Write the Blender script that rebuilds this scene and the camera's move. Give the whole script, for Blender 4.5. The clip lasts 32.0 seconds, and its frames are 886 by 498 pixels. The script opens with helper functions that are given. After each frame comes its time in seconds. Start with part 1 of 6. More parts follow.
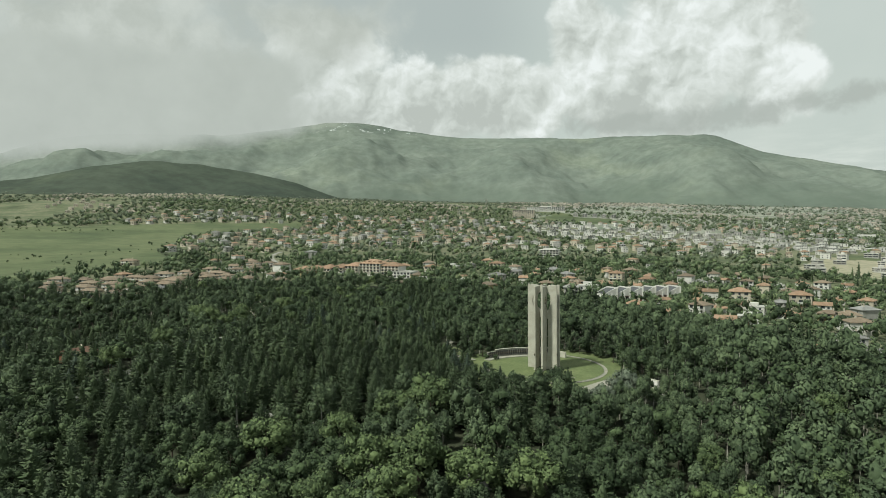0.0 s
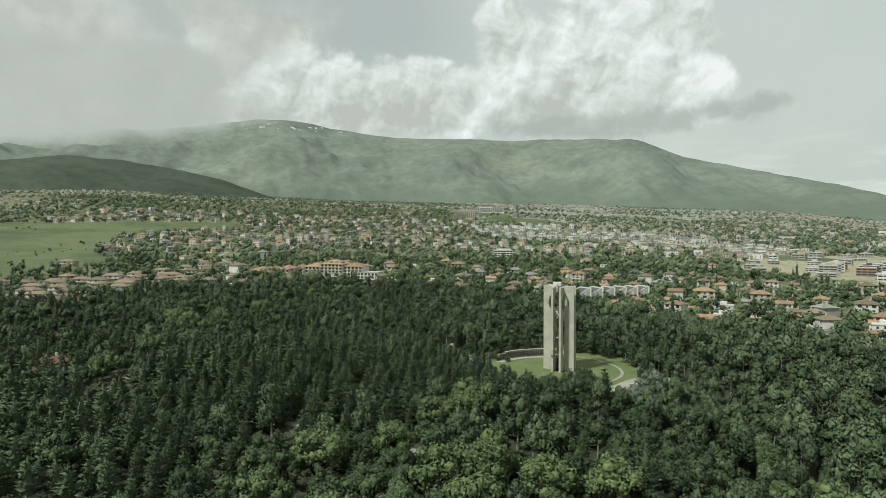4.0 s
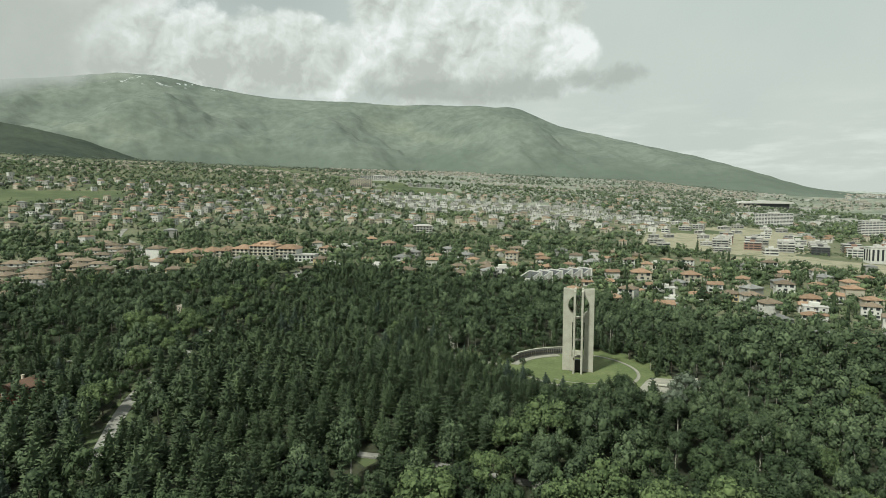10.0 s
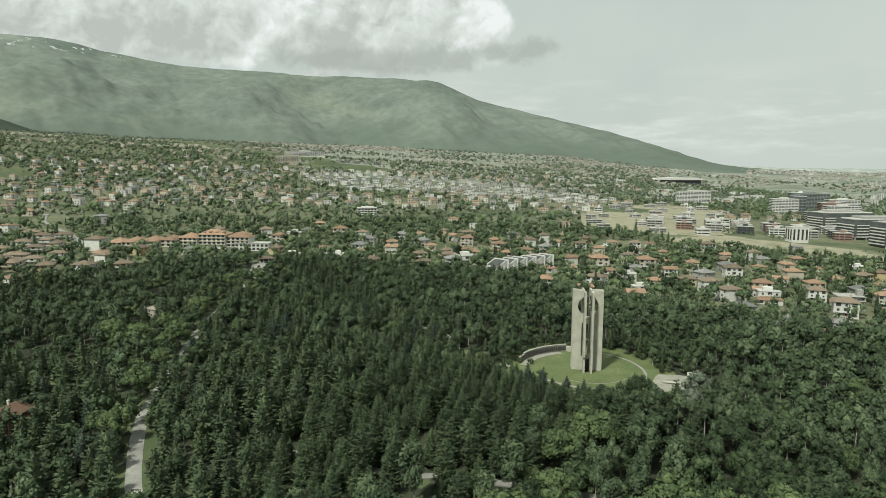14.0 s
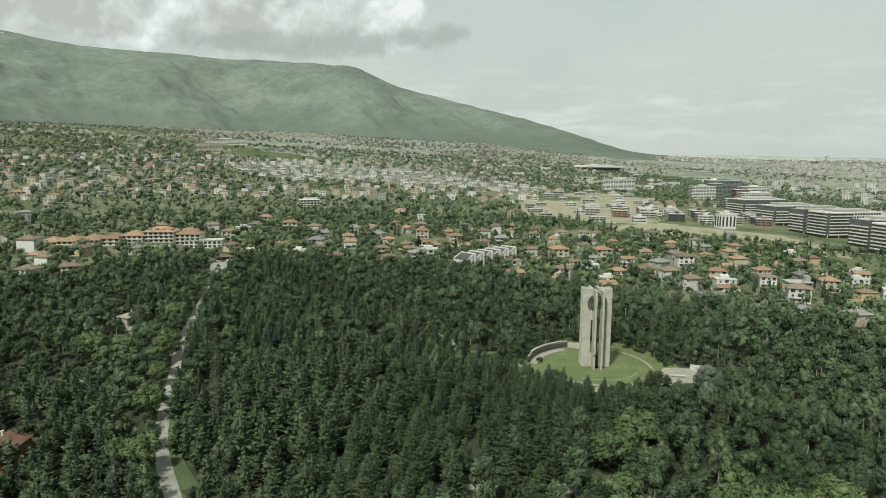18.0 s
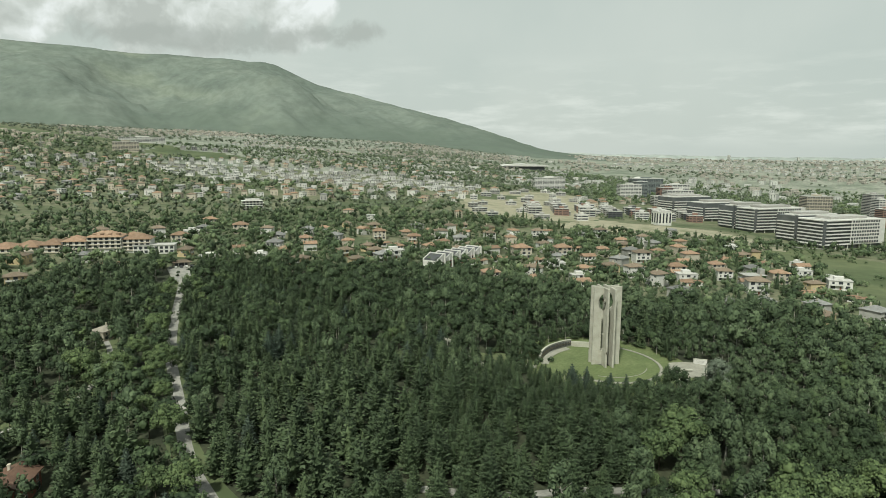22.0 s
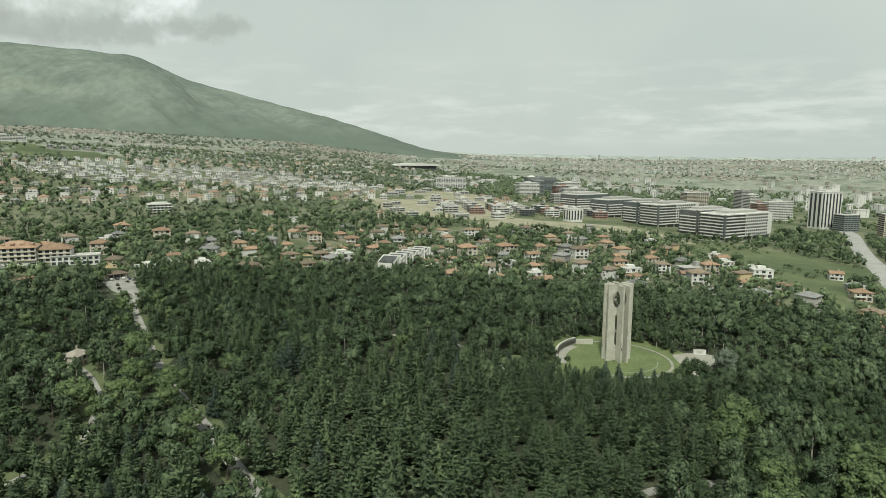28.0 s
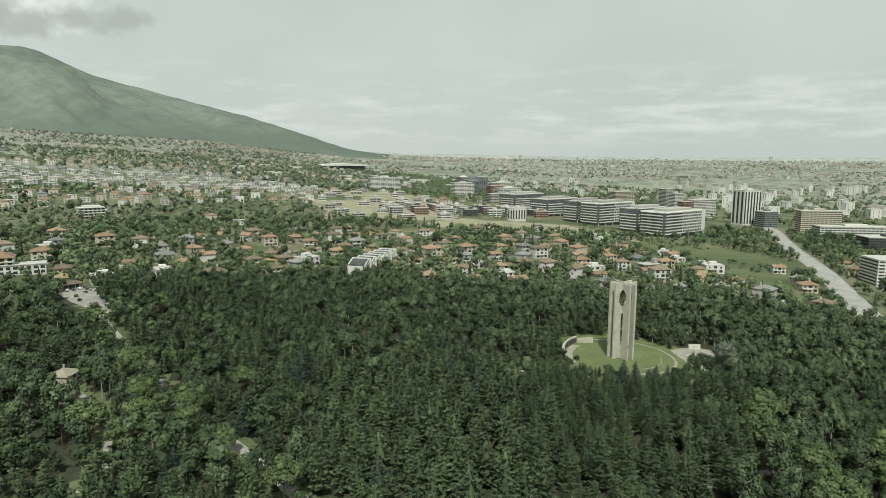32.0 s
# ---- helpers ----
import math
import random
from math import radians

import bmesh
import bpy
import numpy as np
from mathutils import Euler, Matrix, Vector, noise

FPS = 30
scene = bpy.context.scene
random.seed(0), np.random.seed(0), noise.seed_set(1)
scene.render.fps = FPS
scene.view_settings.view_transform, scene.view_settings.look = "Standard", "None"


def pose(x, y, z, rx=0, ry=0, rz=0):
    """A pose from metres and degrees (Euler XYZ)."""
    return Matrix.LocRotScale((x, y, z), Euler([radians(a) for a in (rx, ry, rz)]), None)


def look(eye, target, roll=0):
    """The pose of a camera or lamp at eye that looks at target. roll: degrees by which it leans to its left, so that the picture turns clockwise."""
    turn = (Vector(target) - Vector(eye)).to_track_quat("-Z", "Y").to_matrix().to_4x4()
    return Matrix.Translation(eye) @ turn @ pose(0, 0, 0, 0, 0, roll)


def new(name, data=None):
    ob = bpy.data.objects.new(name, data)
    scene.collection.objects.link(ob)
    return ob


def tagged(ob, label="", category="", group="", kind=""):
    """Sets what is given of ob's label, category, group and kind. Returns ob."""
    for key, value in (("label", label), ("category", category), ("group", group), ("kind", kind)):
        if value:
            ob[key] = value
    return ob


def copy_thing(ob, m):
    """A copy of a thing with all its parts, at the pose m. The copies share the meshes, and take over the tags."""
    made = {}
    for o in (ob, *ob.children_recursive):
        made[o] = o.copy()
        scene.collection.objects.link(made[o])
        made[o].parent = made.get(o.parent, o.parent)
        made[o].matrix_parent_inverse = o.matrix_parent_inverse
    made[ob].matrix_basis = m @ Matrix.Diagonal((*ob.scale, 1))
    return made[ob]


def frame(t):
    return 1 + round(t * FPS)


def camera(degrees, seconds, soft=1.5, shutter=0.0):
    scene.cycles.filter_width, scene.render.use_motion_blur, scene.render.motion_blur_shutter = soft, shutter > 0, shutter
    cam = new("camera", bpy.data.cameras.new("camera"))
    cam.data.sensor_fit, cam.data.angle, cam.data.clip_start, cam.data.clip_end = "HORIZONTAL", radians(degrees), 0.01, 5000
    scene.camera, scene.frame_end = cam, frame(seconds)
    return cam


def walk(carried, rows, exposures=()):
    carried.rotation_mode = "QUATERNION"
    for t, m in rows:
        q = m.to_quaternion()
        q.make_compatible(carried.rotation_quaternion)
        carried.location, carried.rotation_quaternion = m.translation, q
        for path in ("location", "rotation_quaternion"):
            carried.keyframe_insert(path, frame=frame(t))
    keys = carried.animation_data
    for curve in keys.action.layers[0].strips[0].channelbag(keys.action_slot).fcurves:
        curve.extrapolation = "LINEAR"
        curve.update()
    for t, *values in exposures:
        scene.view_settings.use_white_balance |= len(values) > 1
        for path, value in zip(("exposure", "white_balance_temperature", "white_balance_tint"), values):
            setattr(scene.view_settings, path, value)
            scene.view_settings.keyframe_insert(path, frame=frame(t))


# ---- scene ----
cam = camera(68.6, 32.0, soft=0.85)
METRES, EYE, TILT, LEAN, TURN = 344.0, 60.0, 0.0, 0.0, 0.0
ROWS = [
    (0.0, 0.0, 0.0, 0.0, -0.01, -1.49, 0.37),
    (0.5, -0.0122, 0.0025, 0.0, -0.7, -1.47, 0.35),
    (1.0, -0.0252, 0.0053, 0.0002, -1.42, -1.46, 0.31),
    (1.5, -0.0387, 0.0082, 0.0001, -2.18, -1.46, 0.28),
    (2.0, -0.0526, 0.0114, 0.0001, -2.98, -1.46, 0.26),
    (2.5, -0.0668, 0.0148, 0.0002, -3.79, -1.47, 0.23),
    (4.5, -0.1257, 0.0302, 0.0009, -7.26, -1.55, 0.09),
    (5.0, -0.1407, 0.0348, 0.0041, -8.14, -1.7, 0.07),
    (5.5, -0.1556, 0.0395, 0.0086, -9.05, -1.98, 0.03),
    (6.0, -0.1706, 0.0444, 0.0133, -9.95, -2.28, -0.0),
    (6.5, -0.1855, 0.0496, 0.0181, -10.87, -2.59, -0.03),
    (7.0, -0.2005, 0.0549, 0.0227, -11.81, -2.89, -0.06),
    (7.5, -0.2151, 0.0605, 0.0274, -12.74, -3.2, -0.09),
    (8.0, -0.2298, 0.0661, 0.0321, -13.67, -3.51, -0.12),
    (8.5, -0.2443, 0.0722, 0.0368, -14.61, -3.81, -0.15),
    (9.0, -0.2586, 0.0783, 0.0414, -15.55, -4.11, -0.17),
    (9.5, -0.273, 0.0847, 0.0461, -16.47, -4.42, -0.21),
    (10.0, -0.2871, 0.0915, 0.0509, -17.41, -4.73, -0.23),
    (10.5, -0.3012, 0.0984, 0.0555, -18.34, -5.03, -0.27),
    (11.0, -0.315, 0.1055, 0.0603, -19.28, -5.33, -0.27),
    (11.5, -0.3288, 0.1129, 0.0649, -20.2, -5.63, -0.3),
    (12.0, -0.3424, 0.1205, 0.0696, -21.14, -5.93, -0.33),
    (12.5, -0.3557, 0.1282, 0.0742, -22.07, -6.23, -0.34),
    (13.0, -0.3688, 0.136, 0.0789, -22.99, -6.52, -0.35),
    (13.5, -0.3823, 0.1442, 0.0834, -23.92, -6.81, -0.37),
    (14.0, -0.3952, 0.1526, 0.088, -24.85, -7.11, -0.38),
    (14.5, -0.4079, 0.1614, 0.0925, -25.79, -7.4, -0.35),
    (16.5, -0.4587, 0.197, 0.104, -29.52, -8.21, -0.39),
    (17.0, -0.4711, 0.2069, 0.1041, -30.49, -8.22, -0.39),
    (17.5, -0.4831, 0.2168, 0.1042, -31.41, -8.25, -0.37),
    (18.0, -0.495, 0.2271, 0.1042, -32.33, -8.26, -0.37),
    (18.5, -0.5067, 0.2375, 0.1041, -33.25, -8.28, -0.36),
    (19.0, -0.5181, 0.248, 0.1041, -34.18, -8.31, -0.38),
    (19.5, -0.5294, 0.2587, 0.1042, -35.1, -8.3, -0.39),
    (20.0, -0.5406, 0.2695, 0.1042, -36.03, -8.29, -0.38),
    (20.5, -0.5517, 0.2805, 0.1042, -36.94, -8.29, -0.39),
    (21.0, -0.5627, 0.2918, 0.1041, -37.86, -8.31, -0.39),
    (21.5, -0.5735, 0.3031, 0.1042, -38.75, -8.3, -0.4),
    (22.0, -0.584, 0.3145, 0.1042, -39.64, -8.29, -0.39),
    (22.5, -0.5945, 0.3263, 0.1041, -40.55, -8.3, -0.38),
    (23.0, -0.6048, 0.3381, 0.1042, -41.45, -8.3, -0.4),
    (23.5, -0.6147, 0.3501, 0.1042, -42.37, -8.31, -0.4),
    (24.0, -0.6245, 0.362, 0.104, -43.27, -8.29, -0.39),
    (24.5, -0.6342, 0.374, 0.1039, -44.17, -8.27, -0.38),
    (25.0, -0.6438, 0.3863, 0.104, -45.1, -8.27, -0.35),
    (25.5, -0.653, 0.3988, 0.104, -46.01, -8.27, -0.38),
    (27.5, -0.6884, 0.4508, 0.1039, -49.67, -8.27, -0.4),
    (28.0, -0.6965, 0.4638, 0.1038, -50.57, -8.27, -0.39),
    (28.5, -0.7045, 0.4771, 0.1037, -51.48, -8.26, -0.42),
    (29.0, -0.7121, 0.4904, 0.1038, -52.39, -8.26, -0.43),
    (29.5, -0.7198, 0.5037, 0.1037, -53.3, -8.28, -0.46),
    (30.0, -0.7273, 0.5169, 0.1038, -54.21, -8.27, -0.44),
    (30.5, -0.7346, 0.5304, 0.1038, -55.11, -8.28, -0.45),
    (31.0, -0.7417, 0.5438, 0.1037, -56.02, -8.24, -0.44),
    (31.5, -0.7487, 0.5576, 0.1039, -56.91, -8.23, -0.45),
    (32.0, -0.7554, 0.5713, 0.1041, -57.8, -8.22, -0.45),
]
walk(cam, [(t, pose(0, 0, EYE, TILT, LEAN, TURN) @ pose(METRES * x, METRES * y, METRES * z, 90 + pitch, roll, yaw)) for t, x, y, z, yaw, pitch, roll in ROWS],
     exposures=((0.0, 0.0, 6400, 0), (32.0, 0.0, 6400, 0)))

# ---------------------------------------------------------------- sky and sun
SUN_AZ, SUN_EL = 240.0, 54.0  # degrees clockwise from +y, and above the horizon


class Nodes:
    """A small helper that writes node trees as expressions."""

    def __init__(self, tree):
        self.tree = tree
        tree.nodes.clear()

    def add(self, kind):
        return self.tree.nodes.new(kind)

    def put(self, socket, value):
        if isinstance(value, bpy.types.NodeSocket):
            self.tree.links.new(value, socket)
        else:
            socket.default_value = value

    def math(self, op, a, b=0.0, c=0.0, clamp=False):
        node = self.add("ShaderNodeMath")
        node.operation, node.use_clamp = op, clamp
        for i, value in enumerate((a, b, c)):
            self.put(node.inputs[i], value)
        return node.outputs[0]

    def noise(self, vector, scale, detail=4.0, rough=0.55, distort=0.0):
        node = self.add("ShaderNodeTexNoise")
        if vector is not None:
            self.put(node.inputs["Vector"], vector)
        for key, value in (("Scale", scale), ("Detail", detail), ("Roughness", rough), ("Distortion", distort)):
            node.inputs[key].default_value = value
        return node.outputs["Fac"]

    def span(self, value, a, b, c=0.0, d=1.0):
        node = self.add("ShaderNodeMapRange")
        node.interpolation_type = "SMOOTHSTEP"
        for i, v in enumerate((value, a, b, c, d)):
            self.put(node.inputs[i], v)
        return node.outputs[0]

    def mix(self, fac, a, b, how="MIX"):
        node = self.add("ShaderNodeMix")
        node.data_type, node.blend_type, node.clamp_factor = "RGBA", how, True
        self.put(node.inputs["Factor"], fac)
        for socket, value in ((node.inputs[6], a), (node.inputs[7], b)):
            self.put(socket, value if isinstance(value, bpy.types.NodeSocket) else (*value, 1.0))
        return node.outputs[2]

    def ramp(self, fac, stops):
        node = self.add("ShaderNodeValToRGB")
        self.put(node.inputs[0], fac)
        ramp = node.color_ramp
        while len(ramp.elements) < len(stops):
            ramp.elements.new(0.5)
        for element, (pos, col) in zip(ramp.elements, stops):
            element.position, element.color = pos, (*col, 1.0)
        return node.outputs[0]


world = bpy.data.worlds.new("world")
scene.world = world
world.use_nodes = True
w = Nodes(world.node_tree)
way = w.add("ShaderNodeTexCoord").outputs["Generated"]
axes = w.add("ShaderNodeSeparateXYZ")
w.put(axes.inputs[0], way)
azim = w.math("MULTIPLY", w.math("ARCTAN2", axes.outputs[0], axes.outputs[1]), 57.2958)
elev = w.math("MULTIPLY", w.math("ARCSINE", axes.outputs[2]), 57.2958)
# the edges of the clouds are torn by noise, their bodies swell in puffs


def swell(vector, scale, octaves):
    """Height of the swelling cloud body: rounded puffs of a few sizes."""
    node = w.add("ShaderNodeTexVoronoi")
    node.feature, node.normalize = "SMOOTH_F1", True
    w.put(node.inputs["Vector"], vector)
    for key, value in (("Scale", scale), ("Detail", octaves), ("Roughness", 0.5), ("Lacunarity", 2.3), ("Smoothness", 0.5)):
        node.inputs[key].default_value = value
    return w.math("SUBTRACT", 0.55, node.outputs["Distance"])


def moved(vector, by):
    node = w.add("ShaderNodeVectorMath")
    node.operation = "ADD"
    w.put(node.inputs[0], vector)
    node.inputs[1].default_value = by
    return node.outputs[0]


# the puffs are bent a little by a slow noise, so that none is a plain ball
bend = w.add("ShaderNodeTexNoise")
w.put(bend.inputs["Vector"], way)
bend.inputs["Scale"].default_value, bend.inputs["Detail"].default_value = 16.0, 5.0
lean_ = w.add("ShaderNodeVectorMath")
lean_.operation = "MULTIPLY_ADD"
w.put(lean_.inputs[0], bend.outputs["Color"])
lean_.inputs[1].default_value = (0.055, 0.055, 0.055)
w.put(lean_.inputs[2], way)
bent = lean_.outputs[0]
body, fluff = swell(bent, 11.0, 1.0), swell(bent, 30.0, 2.0)
relief = w.math("ADD", w.math("SUBTRACT", body, swell(moved(bent, (-0.012, 0.0, 0.020)), 11.0, 1.0)),
                w.math("MULTIPLY", w.math("SUBTRACT", fluff, swell(moved(bent, (-0.005, 0.0, 0.008)), 30.0, 2.0)), 0.6))
billow = w.noise(way, 5.5, 4.0, 0.5)
wisp = w.noise(way, 34.0, 6.0, 0.6)
tear = w.math("ADD", w.math("ADD", w.math("MULTIPLY", w.math("SUBTRACT", body, 0.28), 1.5), w.math("MULTIPLY", w.math("SUBTRACT", fluff, 0.28), 0.55)), w.math("MULTIPLY", w.math("SUBTRACT", wisp, 0.5), 0.35))


def puff(az, el, half_az, half_el):
    """How deep a direction lies in a cloud round (az, el): 1 in its middle, 0 on its edge."""
    a = w.math("DIVIDE", w.math("SUBTRACT", azim, az), half_az)
    e = w.math("DIVIDE", w.math("SUBTRACT", elev, el), half_el)
    return w.math("SUBTRACT", 1.0, w.math("SQRT", w.math("ADD", w.math("MULTIPLY", a, a), w.math("MULTIPLY", e, e))))


def cloud(puffs, soft, strength=1.0):
    depth = puff(*puffs[0])
    for p in puffs[1:]:
        depth = w.math("SMOOTH_MAX", depth, puff(*p), 0.15)
    return w.span(w.math("ADD", depth, w.math("MULTIPLY", tear, strength)), 0.0, soft)


heap = cloud(((17, 12.5, 9, 6), (21.5, 18, 7, 7), (26.5, 13, 4.5, 5.5), (12.2, 15.5, 3.6, 5.2), (5, 11.5, 8, 4.2), (-4, 11.0, 9, 4.0), (-10, 11.5, 5, 3.6), (-9.5, 15.2, 6.5, 2.6), (24, 25, 9, 7)), 0.25, 0.85)
veil = cloud(((-26, 15, 18, 14), (-60, 16, 40, 20), (-32, 10, 20, 5), (-10, 17, 8, 3.6)), 0.7, 0.9)
ragged = w.math("ADD", w.math("MULTIPLY", w.math("SUBTRACT", w.noise(way, 20.0, 7.0, 0.62, 0.4), 0.5), 3.2), w.math("MULTIPLY", w.math("SUBTRACT", fluff, 0.28), 0.5))
tail_in = puff(32.6, 10.0, 2.8, 1.2)
for spot_ in ((29.5, 9.7, 3.6, 1.2), (24.5, 9.3, 5, 1.3), (17, 8.9, 8, 1.2)):
    tail_in = w.math("SMOOTH_MAX", tail_in, puff(*spot_), 0.2)
tail = w.span(w.math("ADD", tail_in, w.math("MULTIPLY", ragged, 0.7)), 0.0, 0.7)
streak_way = w.add("ShaderNodeMapping")
w.put(streak_way.inputs["Vector"], way)
streak_way.inputs["Scale"].default_value = (1, 1, 5.5)
streaks = w.noise(streak_way.outputs[0], 7.0, 6.0, 0.6)
low = w.math("MULTIPLY", w.span(streaks, 0.44, 0.66), w.math("MULTIPLY", w.span(elev, 0.2, 2.5), w.span(elev, 9.0, 4.0)))

sky = w.add("ShaderNodeTexSky")
sky.sky_type, sky.sun_disc = "NISHITA", False
sky.sun_elevation, sky.sun_rotation = radians(SUN_EL), radians(SUN_AZ)
sky.altitude, sky.air_density, sky.dust_density = 700, 1.3, 4.0
blue = w.mix(1.0, sky.outputs[0], (0.05, 0.05, 0.05), "MULTIPLY")
# thin high cloud whitens the whole sky
high = w.noise(way, 2.4, 5.0, 0.5)
tone = w.mix(w.span(high, 0.35, 0.65), (0.60, 0.635, 0.61), (0.67, 0.69, 0.66))
tone = w.mix(w.span(elev, 12.0, 24.0), tone, (0.64, 0.67, 0.66))
tone = w.mix(w.math("MULTIPLY", w.math("MULTIPLY", w.span(azim, 14, 2), w.span(elev, 10.0, 17.0)), 0.8), tone, (0.47, 0.50, 0.50))
sky_col = w.mix(0.9, blue, tone)
sky_col = w.mix(w.math("MULTIPLY", low, 0.75), sky_col, (0.76, 0.77, 0.74))
lit = w.math("ADD", w.math("MULTIPLY", relief, 1.9), w.math("ADD", w.math("ADD", w.math("MULTIPLY", billow, 0.7), w.math("MULTIPLY", w.math("SUBTRACT", w.noise(bent, 26.0, 7.0, 0.6), 0.5), 0.9)), w.span(elev, 7.5, 14.5, -0.12, 0.16)))
heap_col = w.ramp(lit, ((0.08, (0.52, 0.53, 0.51)), (0.30, (0.63, 0.64, 0.62)), (0.50, (0.74, 0.745, 0.735)), (0.78, (0.90, 0.895, 0.91))))
sky_col = w.mix(heap, sky_col, heap_col)
veil_col = w.mix(w.span(w.noise(bent, 9.0, 7.0, 0.6), 0.36, 0.64), (0.50, 0.51, 0.48), (0.63, 0.635, 0.61))
sky_col = w.mix(w.math("MULTIPLY", veil, 0.93), sky_col, veil_col)
sky_col = w.mix(w.math("MULTIPLY", tail, 0.75), sky_col, (0.43, 0.445, 0.425))
back = w.add("ShaderNodeBackground")
w.put(back.inputs[0], sky_col)
back.inputs[1].default_value = 1.0
w.put(w.add("ShaderNodeOutputWorld").inputs[0], back.outputs[0])

lamp = bpy.data.lights.new("sun", "SUN")
lamp.energy, lamp.angle, lamp.color = 4.8, radians(5.0), (1.0, 0.96, 0.88)
sun = new("sun", lamp)
sun_way = Vector((math.sin(radians(SUN_AZ)) * math.cos(radians(SUN_EL)), math.cos(radians(SUN_AZ)) * math.cos(radians(SUN_EL)), math.sin(radians(SUN_EL))))
sun.matrix_world = look(sun_way * 400, (0, 0, 0))

# ---------------------------------------------------------------- materials
def material(name, colors, scale, rough=0.8, fine=0.0, bump=0.0, bump_scale=None, metal=0.0, vary=0.0, spec=0.3, detail=6.0):
    """A surface whose colour wanders between the given colours, with grain, relief and a shift from piece to piece."""
    m = bpy.data.materials.new(name)
    m.use_nodes = True
    n = Nodes(m.node_tree)
    place = n.add("ShaderNodeTexCoord").outputs["Object"]
    stops = [(0.3 + 0.4 * i / max(1, len(colors) - 1), c) for i, c in enumerate(colors)]
    col = n.ramp(n.noise(place, scale, detail, 0.6), stops)
    if fine:
        grain = n.span(n.noise(place, scale * 11, 3.0, 0.65), 0.3, 0.7, 1 - fine, 1 + fine)
        grey = n.add("ShaderNodeCombineColor")
        for i in range(3):
            n.put(grey.inputs[i], grain)
        col = n.mix(1.0, col, grey.outputs[0], "MULTIPLY")
    if vary:
        hue = n.add("ShaderNodeHueSaturation")
        n.put(hue.inputs["Color"], col)
        n.put(hue.inputs["Value"], n.span(n.add("ShaderNodeObjectInfo").outputs["Random"], 0, 1, 1 - vary, 1 + vary))
        col = hue.outputs[0]
    b = n.add("ShaderNodeBsdfPrincipled")
    n.put(b.inputs["Base Color"], col)
    b.inputs["Roughness"].default_value, b.inputs["Metallic"].default_value = rough, metal
    b.inputs["Specular IOR Level"].default_value = spec
    if bump:
        node = n.add("ShaderNodeBump")
        node.inputs["Strength"].default_value, node.inputs["Distance"].default_value = bump, 0.05
        n.put(node.inputs["Height"], n.noise(place, bump_scale or scale * 6, 4.0))
        n.put(b.inputs["Normal"], node.outputs[0])
    n.put(n.add("ShaderNodeOutputMaterial").inputs[0], b.outputs[0])
    return m


def foliage(name, dark, mid, light, spread=0.32):
    """Leaves: every tree has its own tone, every spray of leaves a little of its own."""
    m = bpy.data.materials.new(name)
    m.use_nodes = True
    n = Nodes(m.node_tree)
    own = n.add("ShaderNodeAttribute")
    own.attribute_name = "tint"
    own = own.outputs["Fac"]
    tone = n.math("FRACT", n.math("ADD", own, n.add("ShaderNodeObjectInfo").outputs["Random"]))
    col = n.ramp(tone, ((0.0, dark), (0.5, mid), (1.0, light)))
    leaf = n.add("ShaderNodeNewGeometry").outputs["Random Per Island"]
    hue = n.add("ShaderNodeHueSaturation")
    n.put(hue.inputs["Color"], col)
    n.put(hue.inputs["Value"], n.span(leaf, 0, 1, 1 - spread, 1 + spread))
    n.put(hue.inputs["Hue"], n.span(leaf, 0, 1, 0.51, 0.49))
    b = n.add("ShaderNodeBsdfPrincipled")
    n.put(b.inputs["Base Color"], hue.outputs[0])
    # leaves turn to the light round the crown, so a crown shades as one soft body
    outward = n.add("ShaderNodeAttribute")
    outward.attribute_name = "outward"
    turned = n.add("ShaderNodeVectorTransform")
    turned.vector_type, turned.convert_from, turned.convert_to = "NORMAL", "OBJECT", "WORLD"
    n.put(turned.inputs[0], outward.outputs["Vector"])
    blend = n.add("ShaderNodeMix")
    blend.data_type = "VECTOR"
    blend.inputs["Factor"].default_value = 0.58
    n.put(blend.inputs[4], n.add("ShaderNodeNewGeometry").outputs["Normal"])
    n.put(blend.inputs[5], turned.outputs[0])
    straight_ = n.add("ShaderNodeVectorMath")
    straight_.operation = "NORMALIZE"
    n.put(straight_.inputs[0], blend.outputs[1])
    n.put(b.inputs["Normal"], straight_.outputs[0])
    b.inputs["Roughness"].default_value = 0.7
    b.inputs["Specular IOR Level"].default_value = 0.2
    n.put(n.add("ShaderNodeOutputMaterial").inputs[0], b.outputs[0])
    return m


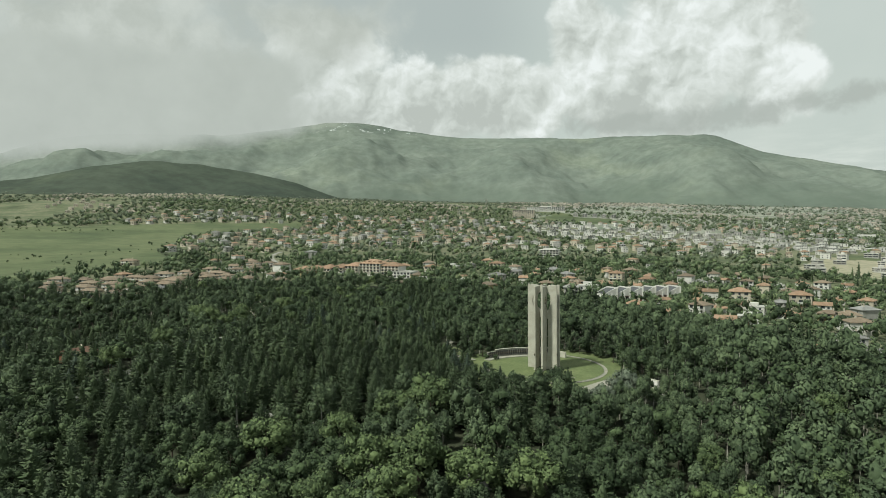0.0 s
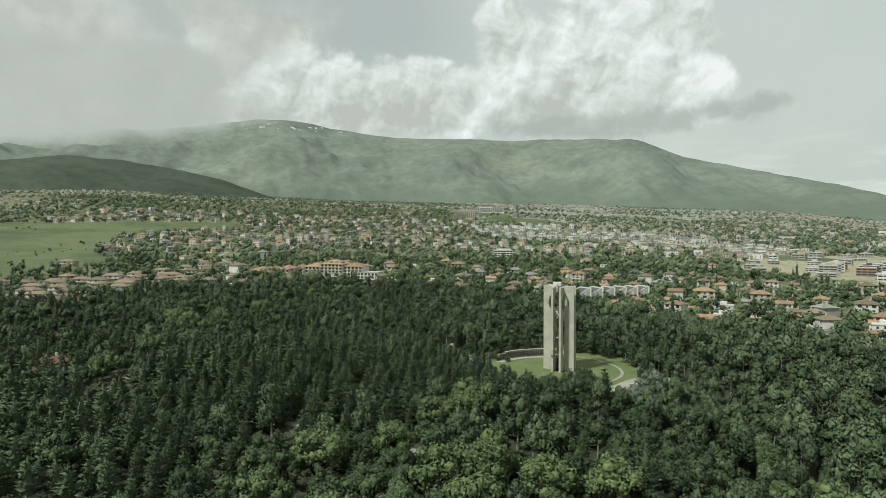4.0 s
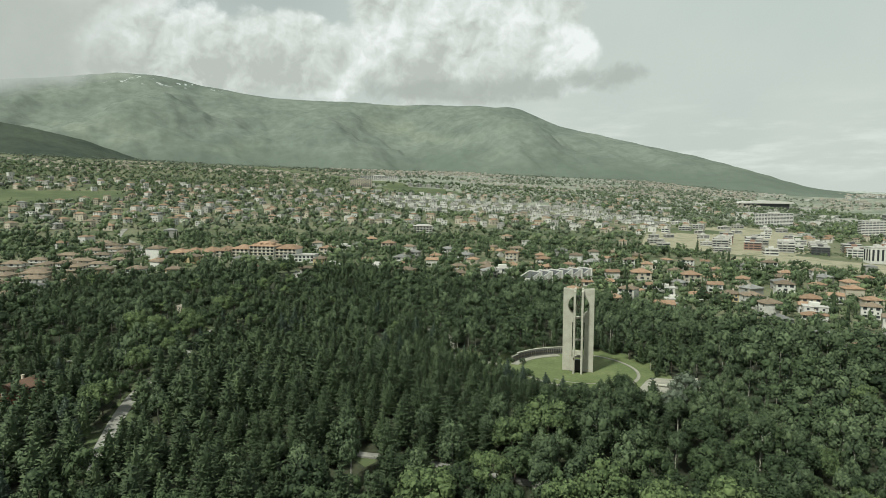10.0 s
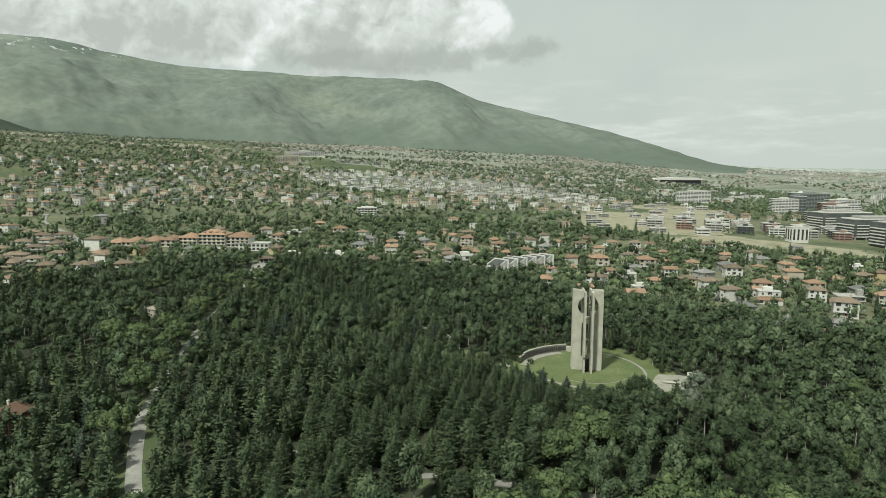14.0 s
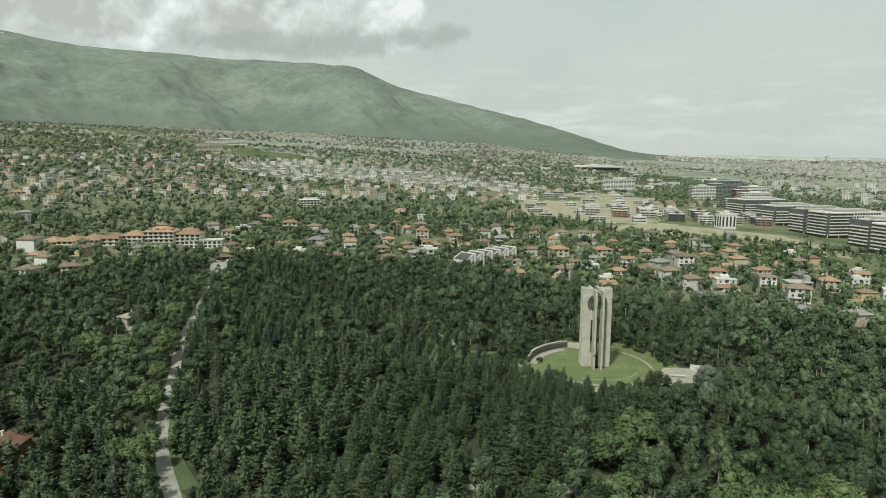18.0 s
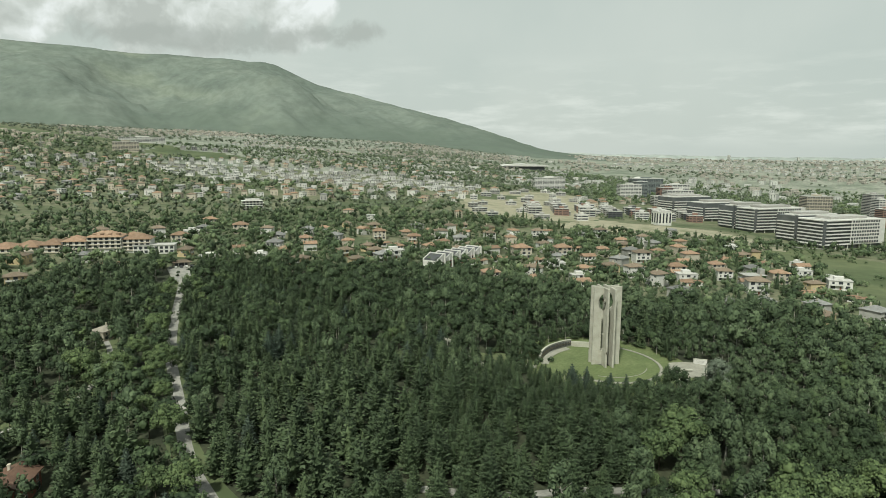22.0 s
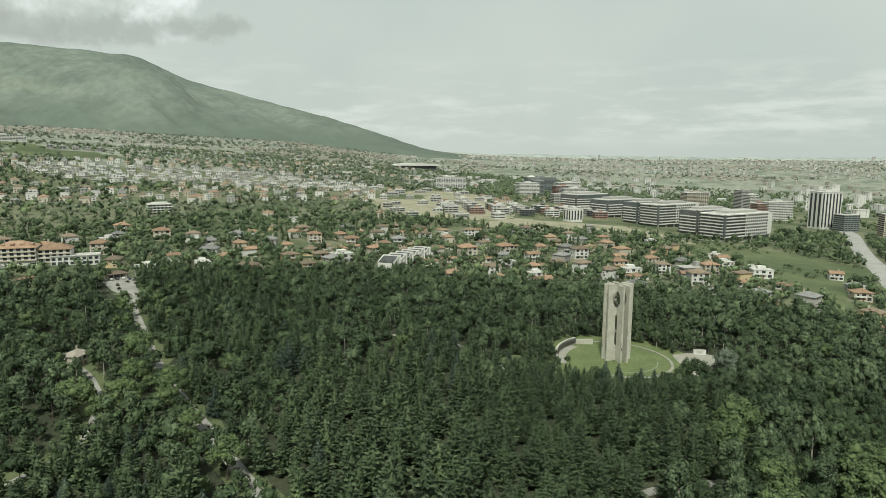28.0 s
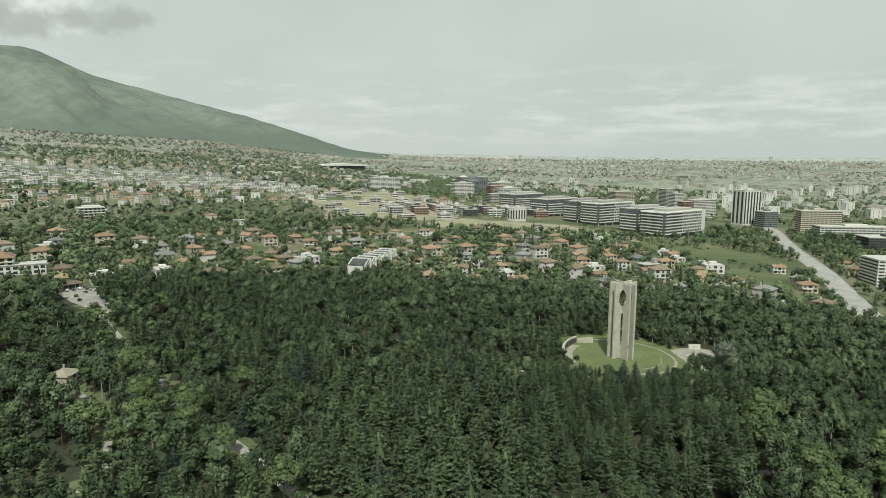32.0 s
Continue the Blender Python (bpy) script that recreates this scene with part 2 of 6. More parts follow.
M = {
    "pine": foliage("pine_needles", (0.0419, 0.0608, 0.0305), (0.0525, 0.0756, 0.0366), (0.0663, 0.0936, 0.0442), 0.28),
    "spruce": foliage("blue_spruce_needles", (0.0344, 0.0508, 0.0370), (0.0447, 0.0639, 0.0462), (0.0585, 0.0799, 0.0571)),
    "leaf": foliage("broad_leaves", (0.0218, 0.0356, 0.0159), (0.0326, 0.0509, 0.0227), (0.0497, 0.0746, 0.0326)),
    "bright": foliage("fresh_leaves", (0.0602, 0.0872, 0.0359), (0.0735, 0.1043, 0.0425), (0.0869, 0.1214, 0.0490)),
    "pale": foliage("grey_green_leaves", (0.0436, 0.0639, 0.0326), (0.0586, 0.0842, 0.0427), (0.0794, 0.1096, 0.0563)),
    "bark": material("bark", ((0.06, 0.045, 0.035), (0.12, 0.10, 0.08)), 1.2, 0.9, 0.2),
    "birch": material("pale_bark", ((0.22, 0.21, 0.18), (0.36, 0.34, 0.30)), 1.2, 0.9, 0.2),
    "concrete": material("board_marked_concrete", ((0.31, 0.30, 0.245), (0.375, 0.365, 0.305), (0.42, 0.41, 0.345)), 0.35, 0.85, 0.08, 0.25, 2.0),
    "dark_concrete": material("weathered_concrete", ((0.15, 0.148, 0.13), (0.25, 0.245, 0.215)), 0.6, 0.9, 0.12, 0.3, 3.0),
    "bronze": material("bronze", ((0.06, 0.055, 0.04), (0.14, 0.12, 0.08)), 3.0, 0.45, 0.1, 0, None, 0.7),
    "lawn": material("lawn", ((0.075, 0.100, 0.040), (0.100, 0.125, 0.050), (0.13, 0.150, 0.066)), 0.08, 0.9, 0.15, 0.4, 3.0),
    "paving": material("pale_paving", ((0.20, 0.195, 0.16), (0.30, 0.29, 0.245)), 0.25, 0.9, 0.1),
    "gravel_road": material("worn_asphalt", ((0.17, 0.168, 0.148), (0.24, 0.235, 0.21), (0.29, 0.28, 0.25)), 0.12, 0.9, 0.12),
    "asphalt": material("asphalt", ((0.22, 0.218, 0.20), (0.32, 0.315, 0.295)), 0.08, 0.9, 0.1),
    "forest_floor": material("forest_floor", ((0.020, 0.024, 0.014), (0.034, 0.040, 0.022), (0.05, 0.055, 0.03)), 0.06, 0.95, 0.2),
    "town_ground": material("gardens", ((0.046, 0.062, 0.030), (0.074, 0.092, 0.045), (0.135, 0.138, 0.085), (0.082, 0.100, 0.049)), 0.012, 0.95, 0.2, detail=9.0),
    "field": material("pasture", ((0.042, 0.060, 0.028), (0.065, 0.085, 0.038), (0.098, 0.115, 0.055), (0.056, 0.076, 0.035)), 0.006, 0.95, 0.12, detail=10.0),
    # paler and greyer than the near ground, to stand in for haze
    "hazed_plain": material("hazed_plain", ((0.102, 0.124, 0.092), (0.140, 0.160, 0.120), (0.225, 0.232, 0.190), (0.124, 0.145, 0.110)), 0.009, 0.95, 0.25, detail=10.0),
    "glass": material("window_glass", ((0.03, 0.035, 0.04), (0.05, 0.055, 0.06)), 0.3, 0.12, spec=0.6),
    # pale tan stands in for haze on far roofs; the lodge has it too
    "far_roof": material("pale_tan_roofs", ((0.21, 0.19, 0.155), (0.29, 0.265, 0.22)), 0.02, 0.9, 0.1),
    "white": material("white_render", ((0.45, 0.445, 0.41), (0.57, 0.56, 0.53)), 0.4, 0.8, 0.05, vary=0.06),
    "cream": material("cream_render", ((0.36, 0.325, 0.26), (0.44, 0.40, 0.325)), 0.4, 0.85, 0.06, vary=0.1),
    "grey": material("grey_render", ((0.26, 0.255, 0.235), (0.35, 0.345, 0.32)), 0.4, 0.85, 0.06, vary=0.1),
    "yellow": material("ochre_render", ((0.36, 0.29, 0.17), (0.43, 0.35, 0.21)), 0.4, 0.85, 0.06, vary=0.1),
    "tile": material("clay_tiles", ((0.175, 0.113, 0.072), (0.23, 0.152, 0.100), (0.265, 0.190, 0.13)), 0.35, 0.8, 0.15, 0.3, 4.0, vary=0.2),
    "brown_tile": material("brown_tiles", ((0.125, 0.098, 0.070), (0.185, 0.146, 0.106)), 0.35, 0.8, 0.15, 0.3, 4.0, vary=0.2),
    "grey_tile": material("grey_roof", ((0.13, 0.13, 0.125), (0.21, 0.21, 0.20)), 0.35, 0.75, 0.12, 0.3, 4.0, vary=0.2),
    "dark_metal": material("dark_cladding", ((0.045, 0.047, 0.05), (0.075, 0.077, 0.08)), 0.4, 0.4, 0.05),
    "wood": material("red_brown_boards", ((0.16, 0.065, 0.04), (0.22, 0.095, 0.06)), 0.8, 0.7, 0.12),
    "roof_flat": material("pale_flat_roof", ((0.34, 0.335, 0.31), (0.46, 0.45, 0.42)), 0.2, 0.9, 0.1),
    "brick": material("red_brick", ((0.20, 0.125, 0.095), (0.27, 0.17, 0.135)), 0.5, 0.85, 0.1),
    "office_glass": material("tinted_office_glass", ((0.065, 0.072, 0.073), (0.11, 0.118, 0.12)), 0.1, 0.2, spec=0.5),
    "pale_glass": material("grey_green_glass", ((0.13, 0.15, 0.145), (0.19, 0.21, 0.205)), 0.1, 0.25, spec=0.5),
    "red_roof": material("dark_red_tiles", ((0.095, 0.055, 0.038), (0.14, 0.085, 0.058)), 0.6, 0.7, 0.15, 0.3, 4.0),
    "soil": material("bare_soil", ((0.15, 0.155, 0.09), (0.27, 0.25, 0.18), (0.14, 0.15, 0.085)), 0.03, 0.95, 0.12),
}


def mountain_material(name, low, high, meadow, snow=False, belt=None):
    """Woods and meadows of a mountain side, with a darker belt of thinner painted haze low down and snow on the top
    where given.
    """
    m = bpy.data.materials.new(name)
    m.use_nodes = True
    n = Nodes(m.node_tree)
    place = n.add("ShaderNodeTexCoord").outputs["Object"]
    # the patches of wood lie in long bands across the slope
    banded = n.add("ShaderNodeMapping")
    n.put(banded.inputs["Vector"], place)
    banded.inputs["Scale"].default_value = (0.6, 1.0, 1.6)
    col = n.ramp(n.noise(banded.outputs[0], 0.0040, 8.0, 0.62, 0.2), ((0.36, low), (0.62, high)))
    col = n.mix(n.math("MULTIPLY", n.span(n.noise(place, 0.0016, 6.0, 0.55, 0.6), 0.54, 0.70), 0.5), col, meadow)
    speck = n.span(n.noise(place, 0.02, 5.0, 0.6), 0.3, 0.7, 0.88, 1.12)
    grey = n.add("ShaderNodeCombineColor")
    for i in range(3):
        n.put(grey.inputs[i], speck)
    col = n.mix(1.0, col, grey.outputs[0], "MULTIPLY")
    # darker colour low down leaves the painted haze to the upper slope
    if belt:
        split = n.add("ShaderNodeSeparateXYZ")
        n.put(split.inputs[0], place)
        edge = n.math("ADD", split.outputs[2], n.math("MULTIPLY", n.math("SUBTRACT", n.noise(place, 0.0022, 6.0, 0.6), 0.5), 420.0))
        col = n.mix(n.math("MULTIPLY", n.span(edge, 430, 170), 0.75), col, belt)
    if snow:
        split = n.add("ShaderNodeSeparateXYZ")
        n.put(split.inputs[0], place)
        white = n.math("MULTIPLY", n.span(split.outputs[2], 775, 815), n.span(n.noise(place, 0.016, 5.0, 0.6), 0.60, 0.63))
        col = n.mix(white, col, (0.46, 0.48, 0.48))
    b = n.add("ShaderNodeBsdfDiffuse")
    n.put(b.inputs[0], col)
    n.put(n.add("ShaderNodeOutputMaterial").inputs[0], b.outputs[0])
    return m


# the mountain's greens are raised pale and grey to stand in for haze
M["mountain"] = mountain_material("hazed_mountain_woods", (0.116, 0.138, 0.120), (0.154, 0.177, 0.152), (0.190, 0.214, 0.166), True, (0.098, 0.121, 0.099))
M["hill"] = mountain_material("hill_woods", (0.046, 0.058, 0.047), (0.066, 0.080, 0.062), (0.10, 0.118, 0.08))
# the horizon hills carry their haze as a pale base colour
M["hazed_hill"] = mountain_material("far_range", (0.25, 0.275, 0.255), (0.30, 0.325, 0.30), (0.33, 0.35, 0.32))
M["silver"] = foliage("silver_green_leaves", (0.088, 0.108, 0.078), (0.100, 0.122, 0.088), (0.112, 0.135, 0.098), 0.22)
# garden leaves are lightened to stand in for the town's haze
M["garden"] = foliage("garden_leaves", (0.0588, 0.0872, 0.0429), (0.0846, 0.1163, 0.0587), (0.1198, 0.1567, 0.0767))
# walls of the far city and villages, haze mixed into their colour
M["hazy_white"] = material("haze_tinted_white_render", ((0.40, 0.405, 0.375), (0.50, 0.50, 0.465)), 0.05, 0.9, 0.08)
M["hazy_cream"] = material("haze_tinted_cream_render", ((0.29, 0.285, 0.245), (0.35, 0.335, 0.29)), 0.05, 0.9, 0.08)
# haze is put into these leaf colours: paler and greyer with distance
M["hazier_leaf"] = foliage("leaves_paled_most_for_haze", (0.098, 0.118, 0.088), (0.115, 0.136, 0.100), (0.138, 0.160, 0.118), 0.15)
M["hazed_leaf"] = foliage("leaves_paled_for_haze", (0.0847, 0.1069, 0.0702), (0.1089, 0.1331, 0.0870), (0.1391, 0.1639, 0.1089))

# drifting cloud that hangs before the summit: thin, torn, its daylight given as emission
m = bpy.data.materials.new("hanging_cloud")
m.use_nodes = True
n = Nodes(m.node_tree)
place_uv = n.add("ShaderNodeAttribute")
place_uv.attribute_name = "deep"
spot = n.add("ShaderNodeTexCoord").outputs["Object"]
thick = n.math("ADD", place_uv.outputs["Fac"], n.math("MULTIPLY", n.math("SUBTRACT", n.noise(spot, 0.0028, 7.0, 0.6), 0.5), 1.1))
glow = n.add("ShaderNodeEmission")
n.put(glow.inputs[0], n.mix(n.noise(spot, 0.002, 6.0, 0.55), (0.42, 0.435, 0.41), (0.60, 0.61, 0.585)))
clear = n.add("ShaderNodeBsdfTransparent")
both = n.add("ShaderNodeMixShader")
n.put(both.inputs[0], n.span(thick, 0.05, 0.95, 0.0, 0.97))
n.put(both.inputs[1], clear.outputs[0])
n.put(both.inputs[2], glow.outputs[0])
n.put(n.add("ShaderNodeOutputMaterial").inputs[0], both.outputs[0])
M["cloud"] = m

def smooth(a, b, v):
    k = np.clip((v - a) / (b - a), 0.0, 1.0)
    return k * k * (3 - 2 * k)


RIM_AZ = (-180, -120, -60, -35, -20, 0, 20, 35, 47, 60, 90, 130, 180)
RIM_EL = (0.3, 0.3, 2.0, 2.6, 2.9, 2.2, 1.9, 1.3, 0.2, -0.12, -0.12, 0.0, 0.3)


def land(x, y):
    """Height of the ground: a plain that falls gently to the north-east and climbs to the foot of the mountain."""
    x, y = np.asarray(x, float), np.asarray(y, float)
    r = np.hypot(x, y) + 1e-6
    k = np.minimum(1.0, 2100 / r)
    u, v = x * k / 1000, np.maximum(y * k, -300) / 1000
    near = -11.8 - 11.25 * u + 22.66 * v - 4.13 * u * u - 12.85 * u * v + 18.1 * v * v
    near = near + 4.6 * np.exp(-((x - 60) ** 2 + (y - 300) ** 2) / 16200) - 8 * smooth(265, 150, y) * smooth(700, 300, r) - 6.5 * smooth(-130, -195, x) * smooth(440, 350, y) * smooth(900, 600, r)
    az = np.degrees(np.arctan2(x + 110, y - 90))
    far = 78 + 4300 * np.tan(np.radians(np.interp(az, RIM_AZ, RIM_EL)))
    s = smooth(1300, 4300, r)
    return near * (1 - s) + far * s


# ---------------------------------------------------------------- helpers for meshes
def ground(x, y):
    return float(land(x, y))


def raw_mesh(name, verts, tris=None, quads=None, mats=(), tint=None, face_mat=None, smooth_faces=False, outward=None):
    """A mesh from arrays of points, triangles and quads."""
    verts = np.asarray(verts, np.float32)
    tris = np.zeros((0, 3), np.int32) if tris is None or len(tris) == 0 else np.asarray(tris, np.int32)
    quads = np.zeros((0, 4), np.int32) if quads is None or len(quads) == 0 else np.asarray(quads, np.int32)
    me = bpy.data.meshes.new(name)
    me.vertices.add(len(verts))
    me.vertices.foreach_set("co", verts.ravel())
    me.loops.add(tris.size + quads.size)
    me.loops.foreach_set("vertex_index", np.concatenate((tris.ravel(), quads.ravel())))
    me.polygons.add(len(tris) + len(quads))
    me.polygons.foreach_set("loop_start", np.concatenate((np.arange(len(tris)) * 3, tris.size + np.arange(len(quads)) * 4)).astype(np.int32))
    if face_mat is not None:
        me.polygons.foreach_set("material_index", np.asarray(face_mat, np.int32))
    me.polygons.foreach_set("use_smooth", np.full(len(tris) + len(quads), smooth_faces))
    for m in mats:
        me.materials.append(m)
    if tint is not None:
        me.attributes.new("tint", "FLOAT", "POINT").data.foreach_set("value", np.asarray(tint, np.float32))
    if outward is not None:
        me.attributes.new("outward", "FLOAT_VECTOR", "POINT").data.foreach_set("vector", np.asarray(outward, np.float32).ravel())
    me.update(calc_edges=True)
    return me


def part(name, bm, mat, parent=None, label=""):
    """Links a bmesh as one mesh object under a thing or a part."""
    me = bpy.data.meshes.new(name)
    bm.to_mesh(me)
    bm.free()
    me.materials.append(mat)
    ob = new(name, me)
    ob.parent = parent
    return tagged(ob, label)


def box(x0, x1, y0, y1, z0, z1, bm=None, bevel=0.0):
    bm = bm or bmesh.new()
    m = Matrix.Translation(((x0 + x1) / 2, (y0 + y1) / 2, (z0 + z1) / 2)) @ Matrix.Diagonal((x1 - x0, y1 - y0, z1 - z0, 1))
    made = bmesh.ops.create_cube(bm, size=1, matrix=m)
    if bevel:
        bmesh.ops.bevel(bm, geom=list({e for v in made["verts"] for e in v.link_edges}), offset=bevel, segments=1, affect="EDGES")
    return bm


def prism(outline, z0, z1, bm=None, m=None):
    """An upright prism over a closed outline, or a sheet stood up and moved by m."""
    bm = bm or bmesh.new()
    m = m or Matrix()
    low = [bm.verts.new(m @ Vector((x, y, z0))) for x, y in outline]
    top = [bm.verts.new(m @ Vector((x, y, z1))) for x, y in outline]
    bm.faces.new(low[::-1])
    bm.faces.new(top)
    for i in range(len(outline)):
        j = (i + 1) % len(outline)
        bm.faces.new((low[i], low[j], top[j], top[i]))
    return bm


def empty(name, m, label, category, group="", kind=""):
    ob = new(name)
    ob.matrix_basis = m
    return tagged(ob, label, category, group, kind)


def inside(x, y, poly):
    """Whether points lie in a polygon."""
    x, y = np.asarray(x, float), np.asarray(y, float)
    hit = np.zeros(x.shape, bool)
    for (x0, y0), (x1, y1) in zip(poly, poly[1:] + poly[:1]):
        cross = ((y0 > y) != (y1 > y)) & (x < (x1 - x0) * (y - y0) / (y1 - y0 + 1e-9) + x0)
        hit ^= cross
    return hit


def off_line(x, y, line):
    """Distance of points from a bent line."""
    best = np.full(np.shape(x), 1e9)
    for (x0, y0), (x1, y1) in zip(line, line[1:]):
        dx, dy = x1 - x0, y1 - y0
        k = np.clip(((x - x0) * dx + (y - y0) * dy) / (dx * dx + dy * dy), 0, 1)
        best = np.minimum(best, np.hypot(x - x0 - k * dx, y - y0 - k * dy))
    return best


# ---------------------------------------------------------------- plan
TOWER = (44.3, 285.5)
LAWN, LAWN_R = (45.0, 286.0), 25.6
BELLS = (43.5, 274.0)  # centre of the curved bell wall
FOREST = [(-85, 75), (75, 75), (150, 120), (262, 130), (240, 187), (222, 225), (212, 258), (202, 295), (188, 326), (163, 370), (130, 437), (98, 497), (52, 553), (-4, 604), (-28, 606), (-60, 612), (-90, 600), (-165, 572), (-215, 545), (-245, 470), (-300, 505), (-385, 520), (-375, 470), (-250, 290)]
ROAD = [(-47, 592), (-66, 540), (-90, 476), (-112, 412), (-127, 354), (-139, 306), (-142, 262), (-141, 240)]
FIELD = [(-1100, 900), (-415, 590), (-385, 640), (-350, 700), (-330, 800), (-395, 900), (-430, 1000), (-480, 1250), (-300, 1450), (-340, 1560), (-560, 1500), (-760, 1370), (-920, 1300), (-1250, 1250)]
TRACK = [(-215, 380), (-190, 374), (-171, 377), (-160, 380), (-150, 392), (-139, 412), (-133, 433), (-131, 450)]
CLEARINGS = [(5, 320, 10), (-129, 497, 12), (-142, 425, 7), (-34, 361, 8), (-28, 354, 6), (-166, 386, 6), (-105, 548, 7), (-61, 226, 5)]
FAR_FIELDS = ([(-60, 3000), (60, 2600), (150, 2250), (290, 1990), (420, 1960), (330, 2150), (230, 2450), (120, 2900), (0, 3300)],
              [(250, 1830), (420, 1745), (530, 1800), (480, 1900), (330, 1960)], [(620, 1010), (720, 1000), (800, 1060), (760, 1110), (640, 1080)])
BARE = [(450, 690), (600, 705), (665, 560), (640, 505), (560, 415), (540, 440), (590, 520), (500, 615)]
PALE_LAND = [(430, 800), (560, 690), (660, 740), (800, 900), (960, 1040), (930, 1180), (760, 1120), (640, 1060), (520, 930)]
MEADOW = [(262, 205), (330, 230), (405, 235), (450, 225), (520, 240), (575, 330), (590, 420), (520, 440), (440, 330), (330, 265)]

# ---------------------------------------------------------------- ground
steps = [0.0]
while steps[-1] < 5600:
    steps.append(steps[-1] + max(5.0, steps[-1] * 0.022))
radii = np.array(steps[1:])
turns = np.radians(np.concatenate((np.arange(-60, 110, 0.6), np.arange(110, 300, 5.0))))
gx = LAWN[0] + np.outer(radii, np.sin(turns)).ravel()
gy = LAWN[1] + np.outer(radii, np.cos(turns)).ravel()
nr, na = len(radii), len(turns)
points = np.c_[np.r_[gx, LAWN[0]], np.r_[gy, LAWN[1]], np.r_[land(gx, gy), land(*LAWN)]]
ri, ai = np.meshgrid(np.arange(nr - 1), np.arange(na), indexing="ij")
a1 = (ai + 1) % na
quads = np.stack((ri * na + ai, ri * na + a1, (ri + 1) * na + a1, (ri + 1) * na + ai), -1).reshape(-1, 4)[:, ::-1]
fan = np.stack((np.full(na, nr * na), np.arange(na), (np.arange(na) + 1) % na), -1)[:, ::-1]
cx, cy = points[quads, 0].mean(1), points[quads, 1].mean(1)
slot = np.full(len(quads), 1)
# beyond 1650 m the ground takes the colour with haze painted in
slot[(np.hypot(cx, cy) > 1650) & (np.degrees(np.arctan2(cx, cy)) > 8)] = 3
slot[inside(cx, cy, PALE_LAND)] = 5
for far_field in FAR_FIELDS:
    slot[inside(cx, cy, far_field)] = 2
slot[inside(cx, cy, FIELD) | inside(cx, cy, MEADOW)] = 2
slot[inside(cx, cy, BARE)] = 5
slot[inside(cx, cy, FOREST)] = 0
slot[inside(cx, cy, FOREST) & ((off_line(cx, cy, TRACK) < 7) | (off_line(cx, cy, ROAD) < 6))] = 2
for x, y, r in CLEARINGS:
    slot[np.hypot(cx - x, cy - y) < r] = 2
slot[np.hypot(cx - LAWN[0], cy - LAWN[1]) < 41] = 4
slot = np.r_[np.full(len(fan), 4), slot]
tagged(new("ground", raw_mesh("ground", points, fan, quads, (M["forest_floor"], M["town_ground"], M["field"], M["hazed_plain"], M["lawn"], M["soil"]), None, slot, True)),
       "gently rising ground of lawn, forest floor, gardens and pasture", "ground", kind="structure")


def ribbon(name, line, width, mat, lift=0.12, label="", category="road"):
    """A paved strip that follows the ground along a bent line."""
    pts = [Vector(p) for p in line]
    fine = []
    for i in range(len(pts) - 1):
        p0, p1, p2, p3 = pts[max(i - 1, 0)], pts[i], pts[i + 1], pts[min(i + 2, len(pts) - 1)]
        n = max(2, int((p2 - p1).length / 5))
        for k in range(n):
            t = k / n
            fine.append(0.5 * (2 * p1 + (p2 - p0) * t + (2 * p0 - 5 * p1 + 4 * p2 - p3) * t * t + (3 * p1 - p0 - 3 * p2 + p3) * t ** 3))
    fine.append(pts[-1])
    bm = bmesh.new()
    rows = []
    for i, p in enumerate(fine):
        d = (fine[min(i + 1, len(fine) - 1)] - fine[max(i - 1, 0)]).normalized()
        side = Vector((-d.y, d.x)) * width / 2 * (1 + 0.10 * noise.noise((p.x * 0.1, p.y * 0.1, 3)))
        z = max(ground(*(p + side)), ground(*p), ground(*(p - side))) + lift
        rows.append([bm.verts.new((*(p + side), z - 0.5)), bm.verts.new((*(p + side), z)), bm.verts.new((*(p - side), z)), bm.verts.new((*(p - side), z - 0.5))])
    for r0, r1 in zip(rows, rows[1:]):
        for k in range(3):
            bm.faces.new((r0[k], r0[k + 1], r1[k + 1], r1[k]))
    ob = part(name, bm, mat)
    return tagged(ob, label, category, kind="structure")


# ---------------------------------------------------------------- mountains
EYES = (-120.0, 80.0, 80.0)


